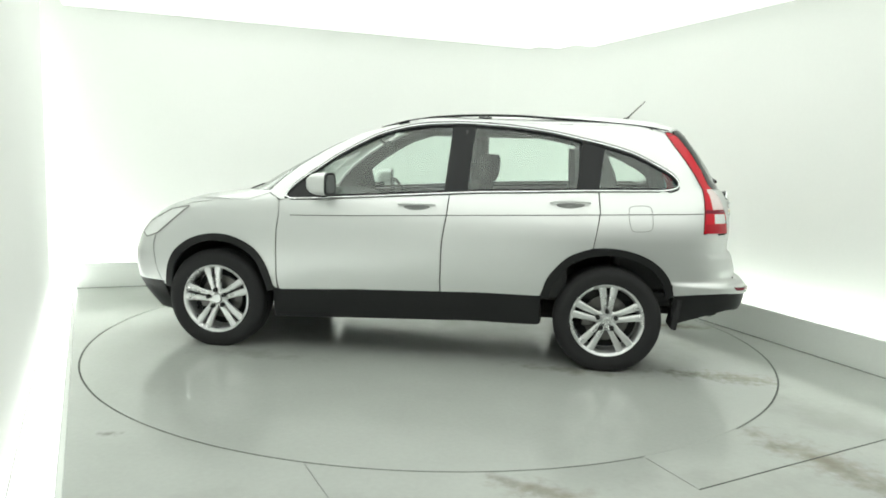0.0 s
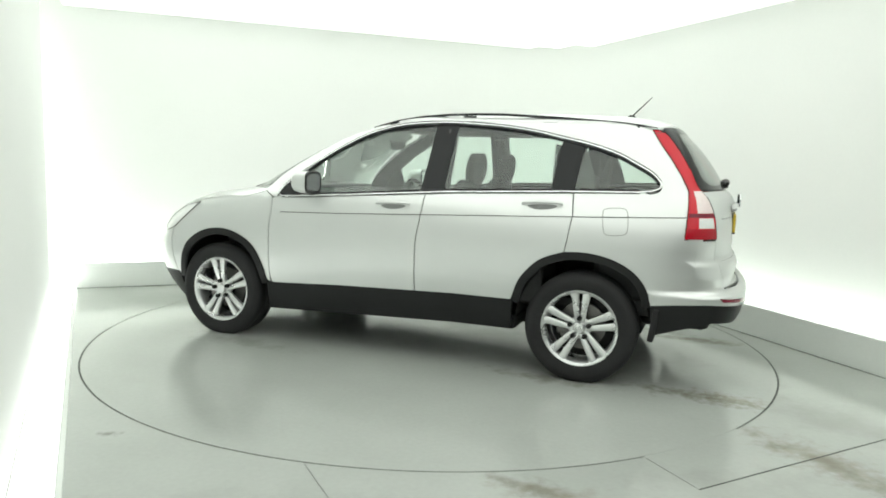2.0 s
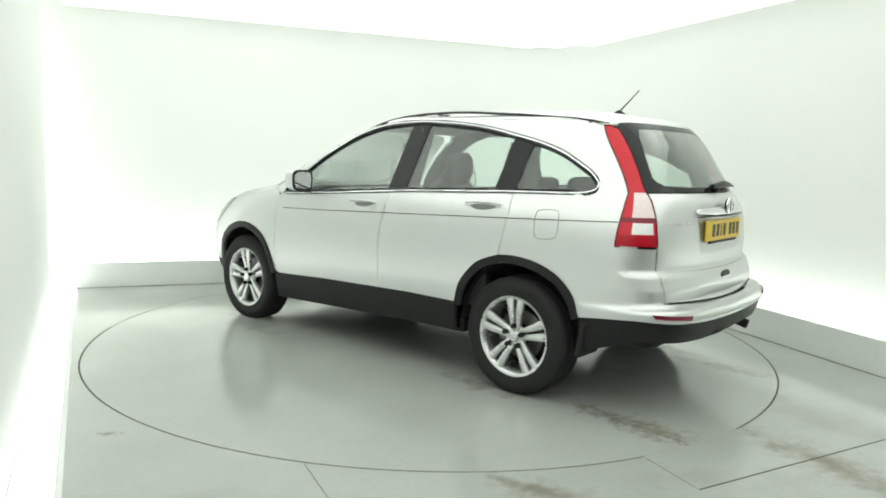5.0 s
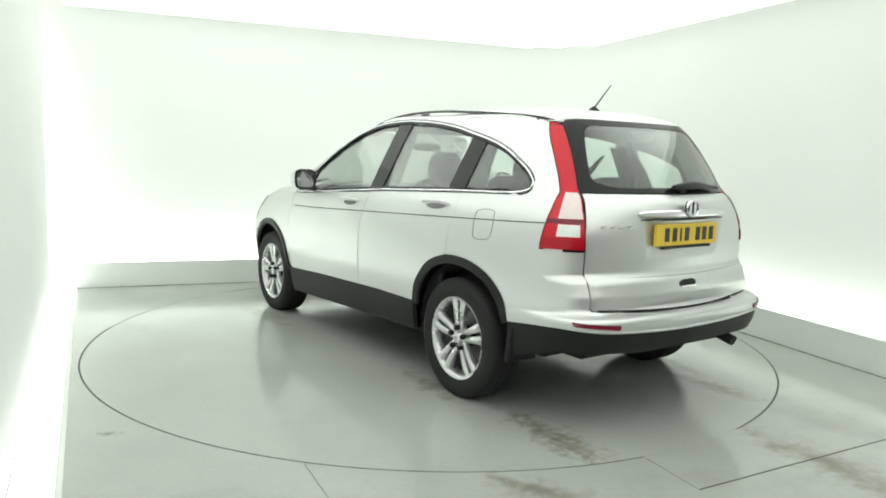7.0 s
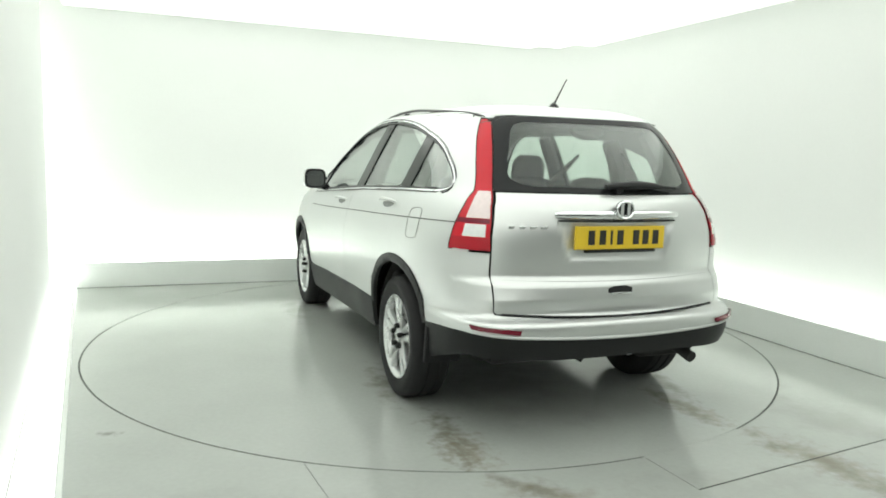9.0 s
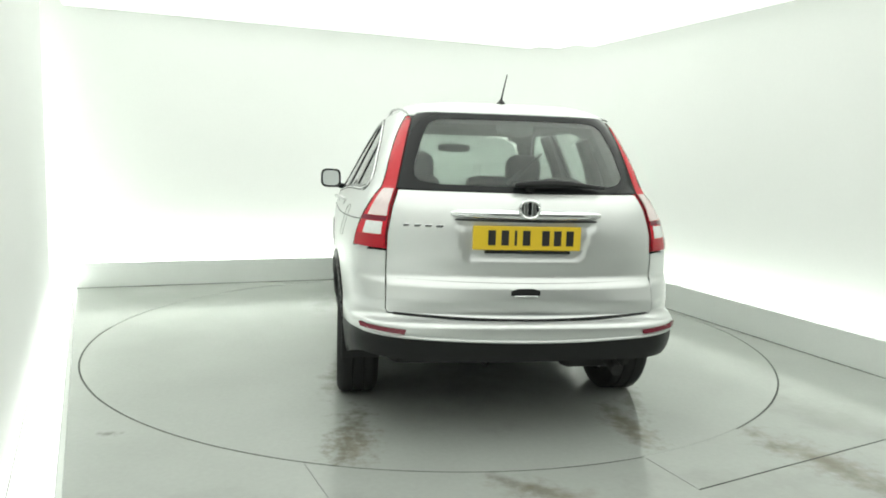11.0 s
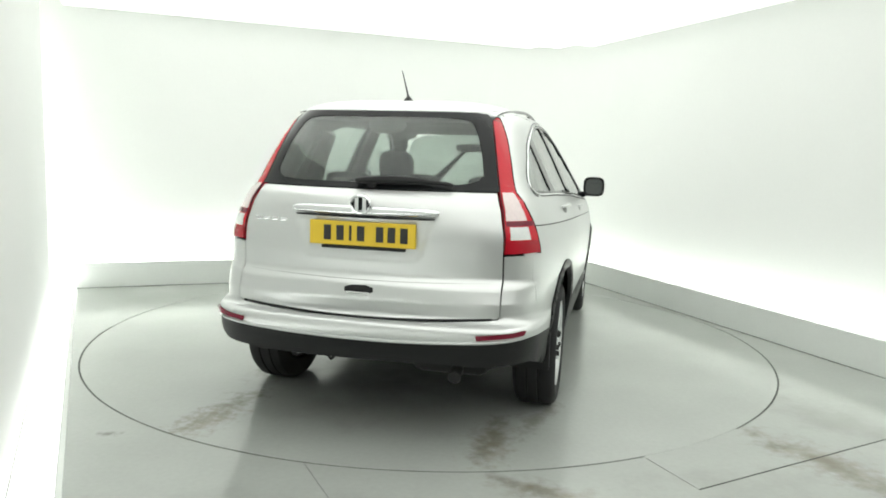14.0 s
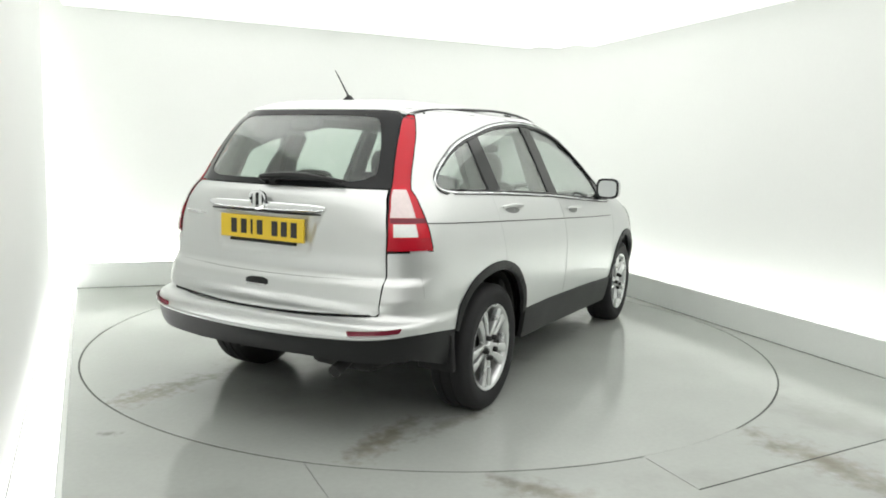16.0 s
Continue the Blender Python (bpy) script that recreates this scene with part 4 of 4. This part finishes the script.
        pts.append(skin(at_y(y, z), z) + Vector((-.028, 0, .006)))
    tube(bm, pts, lambda f: .010 + .012 * math.sin(math.pi * min(1, f * 1.2 + .05)) if f < .8 else .009, 8)
    wiper = part("rear_wiper", bm, M_TRIM, gate, "black rear wiper", True)
    bm = bmesh.new()
    lathe(bm, [(.0005, -.02), (.024, -.018), (.026, .0), (.02, .03)], 14, "Y", Matrix.Translation(skin(at_y(-.02, 1.222), 1.222) + Vector((-.012, 0, .004))) @ pose(0, 0, 0, 0, 0, -90))
    part("wiper_pivot", bm, M_TRIM, wiper, "", True)
    # chrome bar and emblem
    bm = bmesh.new()
    pts = [skin(at_y(y, 1.098), 1.098) + Vector((-.012, 0, 0)) for y in np.linspace(.36, -.36, 26)]
    tube(bm, pts, lambda f: .009 + .013 * math.sin(math.pi * f) ** .3, 12, .6)
    part("chrome_bar", bm, M_CHROME, gate, "chrome bar above the number plate", True)
    # black tube that paints the bar's shadow on the tailgate
    bm = bmesh.new()
    pts = [skin(at_y(y, 1.070), 1.070) + Vector((-.006, 0, 0)) for y in np.linspace(.34, -.34, 20)]
    tube(bm, pts, lambda f: .0035 + .003 * math.sin(math.pi * f) ** .35, 6)
    part("bar_shade", bm, M_GLOSS, gate, "dark tube painting the shadow under the chrome bar", True)
    c = skin(0.0, 1.126) + Vector((-.034, 0, 0))
    bm = bmesh.new()
    ring = rounded([(-.042, -.040), (-.048, .040), (.048, .040), (.042, -.040)], 2)
    tube(bm, [Vector((c.x - .004, c.y + a, c.z + b)) for a, b in ring + ring[:1]], .007, 6)
    emblem = part("emblem", bm, M_CHROME, gate, "small chrome emblem on a dark ground", True)
    bm = bmesh.new()
    vs = [bm.verts.new(Vector((c.x + .001, c.y + a, c.z + b))) for a, b in ring]
    f = bm.faces.new(vs)
    g = bmesh.ops.extrude_face_region(bm, geom=[f])
    bmesh.ops.translate(bm, vec=(.012, 0, 0), verts=[v for v in g["geom"] if isinstance(v, bmesh.types.BMVert)])
    part("emblem_ground", bm, M_GLOSS, emblem)
    for a in (-.019, .019):
        bm = bmesh.new()
        box(bm, c.x - .007, c.x + .002, c.y + a - .010, c.y + a + .010, c.z - .034, c.z + .034, .002)
        part("emblem_bar", bm, M_CHROME, emblem)
    for i in range(4):
        y = .56 - .05 * i
        p = skin(at_y(y, 1.035), 1.035)
        bm = bmesh.new()
        box(bm, p.x - .003, p.x + .004, y - .019, y + .019, 1.029, 1.043, .002)
        part("model_badge", bm, M_CHROME, gate, "small chrome lettering bar")
    # number plate: plain bars for its characters
    bm = bmesh.new()
    X = -2.158
    box(bm, X - .006, X + .01, -.26, .26, .932, 1.046, .004)
    plate = part("number_plate", bm, M_YELLOW, gate, "yellow number plate with dark bars")
    for i, y in enumerate((.170, .107, .056, .005, -.088, -.145, -.205)):
        bm = bmesh.new()
        w = .006 if i == 2 else .018
        box(bm, X - .0085, X - .004, y - w, y + w, .955, 1.026, .001)
        part("plate_bar", bm, M_INK, plate)
    bm = bmesh.new()
    box(bm, X - .006, X + .012, -.21, .20, .916, .930, .003)
    part("plate_holder", bm, M_TRIM, gate, "black strip under the plate")
    bm = bmesh.new()
    panel(bm, tail(rounded([(.072, .752), (.072, .712), (-.068, .712), (-.068, .755)], 1), .02), offset=.002, thick=.006, lip=.001, step=.03)
    handle = part("tailgate_handle", bm, M_TRIM, gate, "dark recessed tailgate handle")
    bm = bmesh.new()
    p = skin(0, .722)
    box(bm, p.x - .012, p.x + .01, -.055, .058, .714, .724, .003)
    part("handle_lip", bm, M_CHROME, handle)
    # crease line: its shading edge is painted in as a thin dark tube
    for z0, bend in ((.776, .008),):
        bm = bmesh.new()
        pts = [skin(at_y(y, z0 + bend * (abs(y) / .6) ** 2), z0 + bend * (abs(y) / .6) ** 2) for y in np.linspace(.60, -.60, 30)]
        tube(bm, pts, .0018, 5)
        part("tailgate_crease_shade", bm, M_SEAM_SHADE, gate, "thin dark tube painting the shade along the tailgate's crease", True)

    bm = bmesh.new()
    pts = [skin(at_y(y, .608 + .020 * (abs(y) / .65) ** 2), .608 + .020 * (abs(y) / .65) ** 2) for y in np.linspace(.62, -.62, 40)]
    tube(bm, pts, .006, 5)
    part("gate_seal", bm, M_GLOSS, gate, "dark gap along the tailgate's lower edge", True)
    # rear bumper, painted upper part
    def trim_top(y):
        return .518 + .032 * min(1, abs(y) / .80) ** 2
    up = [(y, .602 + .022 * (abs(y) / .65) ** 2) for y in np.linspace(.65, -.65, 27)]
    cor = [(-1.722, .520), (-1.87, .536), (-2.02, .548)]
    top_c = [(-1.652, .6745), (-1.72, .678), (-1.82, .6875), (-1.93, .692)]
    left_side = [(at_x(x, z), z) for x, z in dense(top_c, .03, False)]
    left_low = [(at_x(x, z), z) for x, z in dense([(-1.660, .655), (-1.69, .60)] + cor, .03, False)]
    seam_up = [(at_y(.660, z), z) for z in np.linspace(.64, .90, 9)]
    corner_top = [(at_x(-1.9525, z), z) for z in np.linspace(.69, .909, 9)]
    rear_low = [(at_y(y, trim_top(y)), trim_top(y)) for y in np.linspace(.74, -.74, 36)]
    uu = [(at_y(y, z), z) for y, z in up]
    flip = [lambda q: [(-a, b) for a, b in q]][0]
    poly = left_low[::-1] + left_side + corner_top + [(at_y(.660, .908), .908)] + seam_up[::-1] + uu
    poly += flip(seam_up) + flip([(at_y(.660, .908), .908)]) + flip(corner_top)[::-1] + flip(left_side)[::-1] + flip(left_low) + rear_low[::-1]
    bm = bmesh.new()
    def swell(y, z):
        return -.026 * min(1, max(0, (.606 - z) / .018)) * min(1, max(0, (.87 - abs(y)) / .08))
    panel(bm, poly, offset=-.001, thick=.02, step=.026, dent=swell, lip=.001)
    part("rear_bumper", bm, M_PAINT, car, "silver rear bumper", True, 50)
    bm = bmesh.new()
    pts = []
    for y in np.linspace(.72, -.72, 44):
        z = trim_top(y) + .008
        pts.append(skin(at_y(y, z), z) + skin_normal(at_y(y, z), z) * .026)
    tube(bm, pts, lambda f: .0025 + .006 * math.sin(math.pi * f) ** .4, 8)
    part("bumper_lip", bm, M_PAINT, car, "silver lip along the bumper's lower edge", True)
    low = [(at_x(x, z), z) for x, z in dense([(-1.728, .335), (-1.88, .385), (-2.0, .42)], .03, False)]
    rear_b = [(at_y(y, z), z) for y, z in dense([(.74, .436), (.55, .424), (.35, .414), (0, .416), (-.35, .424), (-.55, .420), (-.74, .424)], .03, False)]
    poly = [(at_x(-1.722, .45), .45)] + [(at_x(x, z - .004), z - .004) for x, z in dense(cor, .03, False)] + [(u, z - .005) for u, z in rear_low] \
        + flip([(at_x(x, z - .004), z - .004) for x, z in dense(cor, .03, False)])[::-1] + flip([(at_x(-1.722, .45), .45)]) + flip(low) + rear_b[::-1] + low[::-1]
    bm = bmesh.new()
    panel(bm, poly, offset=.010, thick=.05, step=.035, lip=.008, dent=lambda y, z: -.018 * min(1, max(0, (.87 - abs(y)) / .08)))
    part("rear_bumper_trim", bm, M_TRIM, car, "black lower rear bumper", True, 50)


car_shell()


def wheel(x, s, turn):
    h = .333 if x > 0 else .338
    m = pose(x, 0, h, 0, turn, 0) if s > 0 else pose(x, 0, h, 0, turn, 180)
    bm = bmesh.new()
    F = .898 if x > 0 else .878
    lathe(bm, [(.205, F - .20), (.222, F - .195), (.215, F - .17), (.208, F - .06), (.214, F - .02), (.228, F - .006), (.236, F - .004), (.238, F - .010), (.236, F - .02)], 48, "Y", m)
    rim = part("wheel", bm, M_ALLOY, car, "five twin-spoke alloy wheel with a black tyre", True, 40)
    bm = bmesh.new()
    lathe(bm, [(.232, F - .205), (.262, F - .222), (.300, F - .222), (.325, F - .21), (.344, F - .19), (.346, F - .165), (.346, F - .15), (.340, F - .147), (.340, F - .138), (.346, F - .135),
               (.346, F - .09), (.340, F - .087), (.340, F - .078), (.346, F - .075), (.346, F - .045), (.343, F - .024), (.329, F - .006), (.310, F + .002), (.306, F + .004), (.285, F + .004), (.262, F + .001), (.245, F - .004), (.234, F - .008)], 64, "Y", m)
    part("tyre", bm, M_RUBBER, rim, "black rubber tyre", True, 30)
    for k in range(5):
        for d in (-1, 1):
            bm = bmesh.new()
            a = radians(72 * k + 90)
            # a slim tapered arm from the hub to the rim
            prof = [(.028, .016 * d, .0125, -.026), (.09, .0215 * d, .0165, -.019), (.16, .030 * d, .0205, -.013), (.235, .041 * d, .0265, -.012)]
            rings = []
            for r, c, w, h in prof:
                pts = [(r, c - w, F + h - .03), (r, c - w, F + h - .006), (r, c - w * .6, F + h), (r, c + w * .6, F + h), (r, c + w, F + h - .006), (r, c + w, F + h - .03)]
                rings.append([bm.verts.new(m @ Vector((p * math.cos(a) - q * math.sin(a), y, p * math.sin(a) + q * math.cos(a)))) for p, q, y in pts])
            for A, B in zip(rings, rings[1:]):
                for i in range(6):
                    bm.faces.new((A[i], A[(i + 1) % 6], B[(i + 1) % 6], B[i]))
            bm.faces.new(rings[0])
            bm.faces.new(rings[-1])
            part("spoke", bm, M_ALLOY, rim, "", True, 40)
        bm = bmesh.new()
        b = radians(72 * k + 90)
        lathe(bm, [(.0145, F - .045), (.0145, F - .002), (.012, F + .003), (.0005, F + .003)], 10, "Y", m @ Matrix.Translation((.060 * math.cos(b), 0, .060 * math.sin(b))))
        part("lug_nut", bm, M_UNDER, rim, "", True)
    bm = bmesh.new()
    lathe(bm, [(.070, F - .055), (.070, F - .040), (.062, F - .034), (.040, F - .032), (.035, F - .014), (.029, F - .009), (.0005, F - .008)], 30, "Y", m)
    part("hub_cap", bm, M_ALLOY, rim, "alloy hub and centre cap", True)
    bm = bmesh.new()
    lathe(bm, [(.06, F - .10), (.148, F - .10), (.148, F - .12), (.06, F - .12)], 40, "Y", m, True)
    part("brake_disc", bm, M_STEEL, rim, "grey brake disc", True)
    bm = bmesh.new()
    box(bm, .07, .155, F - .135, F - .085, -.06, .06, .01, m)
    part("brake_caliper", bm, M_STEEL, rim)
    bm = bmesh.new()
    lathe(bm, [(.0005, F - .16), (.206, F - .16), (.206, F - .165), (.0005, F - .165)], 30, "Y", m)
    part("wheel_back", bm, M_UNDER, rim, "dark inner wheel")


for x, s, turn in ((1.338, 1, 8), (1.338, -1, 20), (-1.312, 1, 0), (-1.312, -1, 30)):
    wheel(x, s, turn)


def underside():
    bm = bmesh.new()
    box(bm, -1.66, 1.9, -.52, .52, .25, .40, .04)
    box(bm, -2.06, -1.64, -.64, .64, .35, .50, .05)
    box(bm, -.89, .88, -.80, .80, .262, .37, .03)
    part("floor_pan", bm, M_UNDER, car, "dark underbody")
    bm = bmesh.new()
    box(bm, -2.07, -1.78, -.60, -.22, .325, .46, .05)
    part("rear_silencer", bm, M_UNDER, car, "dark silencer under the tail")
    bm = bmesh.new()
    tube(bm, [Vector((-1.9, -.44, .40)), Vector((-2.05, -.46, .39)), Vector((-2.13, -.465, .372)), Vector((-2.19, -.468, .355))], .030, 14)
    part("exhaust_pipe", bm, M_UNDER, car, "dull exhaust pipe", True)
    bm = bmesh.new()
    tube(bm, [Vector((-1.31, -.66, .33)), Vector((-1.31, 0, .30)), Vector((-1.31, .66, .33))], .06, 10)
    part("rear_axle", bm, M_UNDER, car, "dark rear axle", True)
    bm = bmesh.new()
    tube(bm, [Vector((-2.06, .18, .39)), Vector((-2.11, .18, .375)), Vector((-2.12, .165, .365)), Vector((-2.11, .15, .375))], .008, 6)
    part("tow_eye", bm, M_UNDER, car, "small tow eye", True)


def soft_block(bm, x0, x1, y0, y1, z0, z1, n=5.0, lean=0.0, rows=9, seg=24):
    """A cushion: a box with rounded edges that may lean along x."""
    rings = []
    for j in range(rows):
        f = -1 + 2 * j / (rows - 1)
        k = (1 - abs(f) ** n) ** (1 / n) if abs(f) < 1 else .55
        k = max(k, .55)
        ring = []
        for i in range(seg):
            a = 2 * math.pi * i / seg
            c, d = math.cos(a), math.sin(a)
            r = (abs(c) ** n + abs(d) ** n) ** (-1 / n)
            z = (z0 + z1) / 2 + f * (z1 - z0) / 2
            ring.append(bm.verts.new(((x0 + x1) / 2 + (x1 - x0) / 2 * r * c * k - lean * (z - z0), (y0 + y1) / 2 + (y1 - y0) / 2 * r * d * k, z)))
        rings.append(ring)
    for a, b in zip(rings, rings[1:]):
        for i in range(seg):
            bm.faces.new((a[i], a[(i + 1) % seg], b[(i + 1) % seg], b[i]))
    bm.faces.new(rings[0])
    bm.faces.new(rings[-1])


def cabin():
    bm = bmesh.new()
    box(bm, -2.0, 1.0, -.72, .72, .42, .52, .03)
    box(bm, -2.0, -1.35, -.70, .70, .50, .92, .04)
    part("cabin_floor", bm, M_CABIN, car, "dark cabin floor and boot")
    for s in (1, -1):
        bm = bmesh.new()
        y0, y1 = sorted((s * .735, s * .805))
        box(bm, -1.05, .85, y0, y1, .45, 1.06, .02)
        box(bm, -1.9, -1.05, *sorted((s * .66, s * .70)), .85, 1.15, .02)
        part("door_lining", bm, M_CABIN, car, "dark inner door lining")
    bm = bmesh.new()
    soft_block(bm, .45, 1.0, -.70, .70, .62, 1.08, 5)
    part("dashboard", bm, M_CABIN, car, "dark dashboard", True)
    bm = bmesh.new()
    c = Vector((.30, -.37, .98))
    pts = [c + Vector((.35 * .19 * math.sin(a), .19 * math.cos(a), .93 * .19 * math.sin(a))) for a in np.linspace(0, 2 * math.pi, 33)]
    tube(bm, pts, .014, 8)
    sw = part("steering_wheel", bm, M_CABIN, car, "dark steering wheel", True)
    bm = bmesh.new()
    tube(bm, [c + Vector((.0, -.18, 0)), c, c + Vector((0, .18, 0))], .025, 8)
    tube(bm, [c, c + Vector((.2, 0, -.08))], .04, 8)
    part("steering_column", bm, M_CABIN, sw, "", True)
    for y in (.37, -.39):
        bm = bmesh.new()
        soft_block(bm, -.42, .12, y - .25, y + .25, .55, .74, 5)
        seat = part("front_seat", bm, M_FABRIC, car, "dark fabric front seat", True)
        bm = bmesh.new()
        soft_block(bm, -.36, -.22, y - .245, y + .245, .68, 1.20, 4, .22, 11)
        part("backrest", bm, M_FABRIC, seat, "", True)
        bm = bmesh.new()
        soft_block(bm, -.495, -.385, y - .125, y + .125, 1.17, 1.385, 3.0, .1, 13)
        rest = part("headrest", bm, M_FABRIC, seat, "", True)
        for d in (-.07, .07):
            bm = bmesh.new()
            tube(bm, [Vector((-.42, y + d, 1.10)), Vector((-.44, y + d, 1.24))], .006, 6)
            part("headrest_post", bm, M_STEEL, rest)
    bm = bmesh.new()
    soft_block(bm, -1.12, -.62, -.66, .66, .55, .76, 5)
    bench = part("rear_seat", bm, M_FABRIC, car, "dark fabric rear bench", True)
    for y0, y1 in ((.22, .66), (-.21, .21), (-.66, -.22)):
        bm = bmesh.new()
        soft_block(bm, -1.14, -1.0, y0, y1, .70, 1.14, 5, .22, 11)
        part("backrest", bm, M_FABRIC, bench, "", True)
    for y in (.44, 0, -.44):
        bm = bmesh.new()
        soft_block(bm, -1.235, -1.15, y - .14, y + .14, 1.13, 1.25, 3.5, .1, 9)
        part("headrest", bm, M_FABRIC, bench, "", True)
    # inner pillars and belt
    for s in (1, -1):
        for r, q in ((.05, ((-.33, .76, 1.05), (-.34, .66, 1.32), (-.34, .58, 1.52))), (.055, ((-1.16, .72, 1.05), (-1.20, .63, 1.33), (-1.20, .57, 1.48))),
                     (.06, ((-1.80, .62, 1.12), (-1.74, .54, 1.36), (-1.66, .50, 1.52)))):
            bm = bmesh.new()
            tube(bm, [Vector((a, s * b, c)) for a, b, c in q], r, 8)
            part("inner_pillar", bm, M_CABIN, car, "dark inner pillar trim", True)
    bm = bmesh.new()
    tube(bm, [Vector((-1.26, -.10, 1.20)), Vector((-1.27, -.20, 1.30)), Vector((-1.28, -.29, 1.39))], lambda f: .022 - .014 * f, 6, 1.6)
    part("seat_belt", bm, M_CABIN, car, "black centre seat belt", True)
    bm = bmesh.new()
    soft_block(bm, .32, .35, -.14, .12, 1.395, 1.46, 4)
    mirror = part("interior_mirror", bm, M_CABIN, car, "dark rear-view mirror", True)
    bm = bmesh.new()
    tube(bm, [Vector((.35, 0, 1.43)), Vector((.40, 0, 1.47))], .012, 8)
    part("mirror_stem", bm, M_CABIN, mirror)


underside()
cabin()

# aerial
bm = bmesh.new()
lathe(bm, [(.034, -.012), (.030, .004), (.018, .016), (.009, .026), (.0005, .028)], 16, "Z", Matrix.Translation((-1.445, 0, 1.654)) @ Matrix.Diagonal((1.5, .8, 1, 1)))
aerial = part("aerial_base", bm, M_TRIM, car, "black aerial foot on the roof", True)
bm = bmesh.new()
tube(bm, [Vector((-1.448, 0, 1.67)), Vector((-1.51, 0, 1.735)), Vector((-1.575, 0, 1.80))], lambda f: .0055 - .003 * f, 8)
part("aerial", bm, M_TRIM, aerial, "thin black aerial rod", True)


def motions():
    turning, carried = [], []
    for i in range(33):
        t = i * 0.5
        a = 171.47 - 6.487 * t - 0.024 * t * t
        m = pose(0, 0, 0, 0, 0, a)
        turning.append((t, m))
        carried.append((t, m @ Matrix.Translation((0.0711, -0.1734, 0.0))))
    walk(table, turning)
    walk(car, carried)


motions()
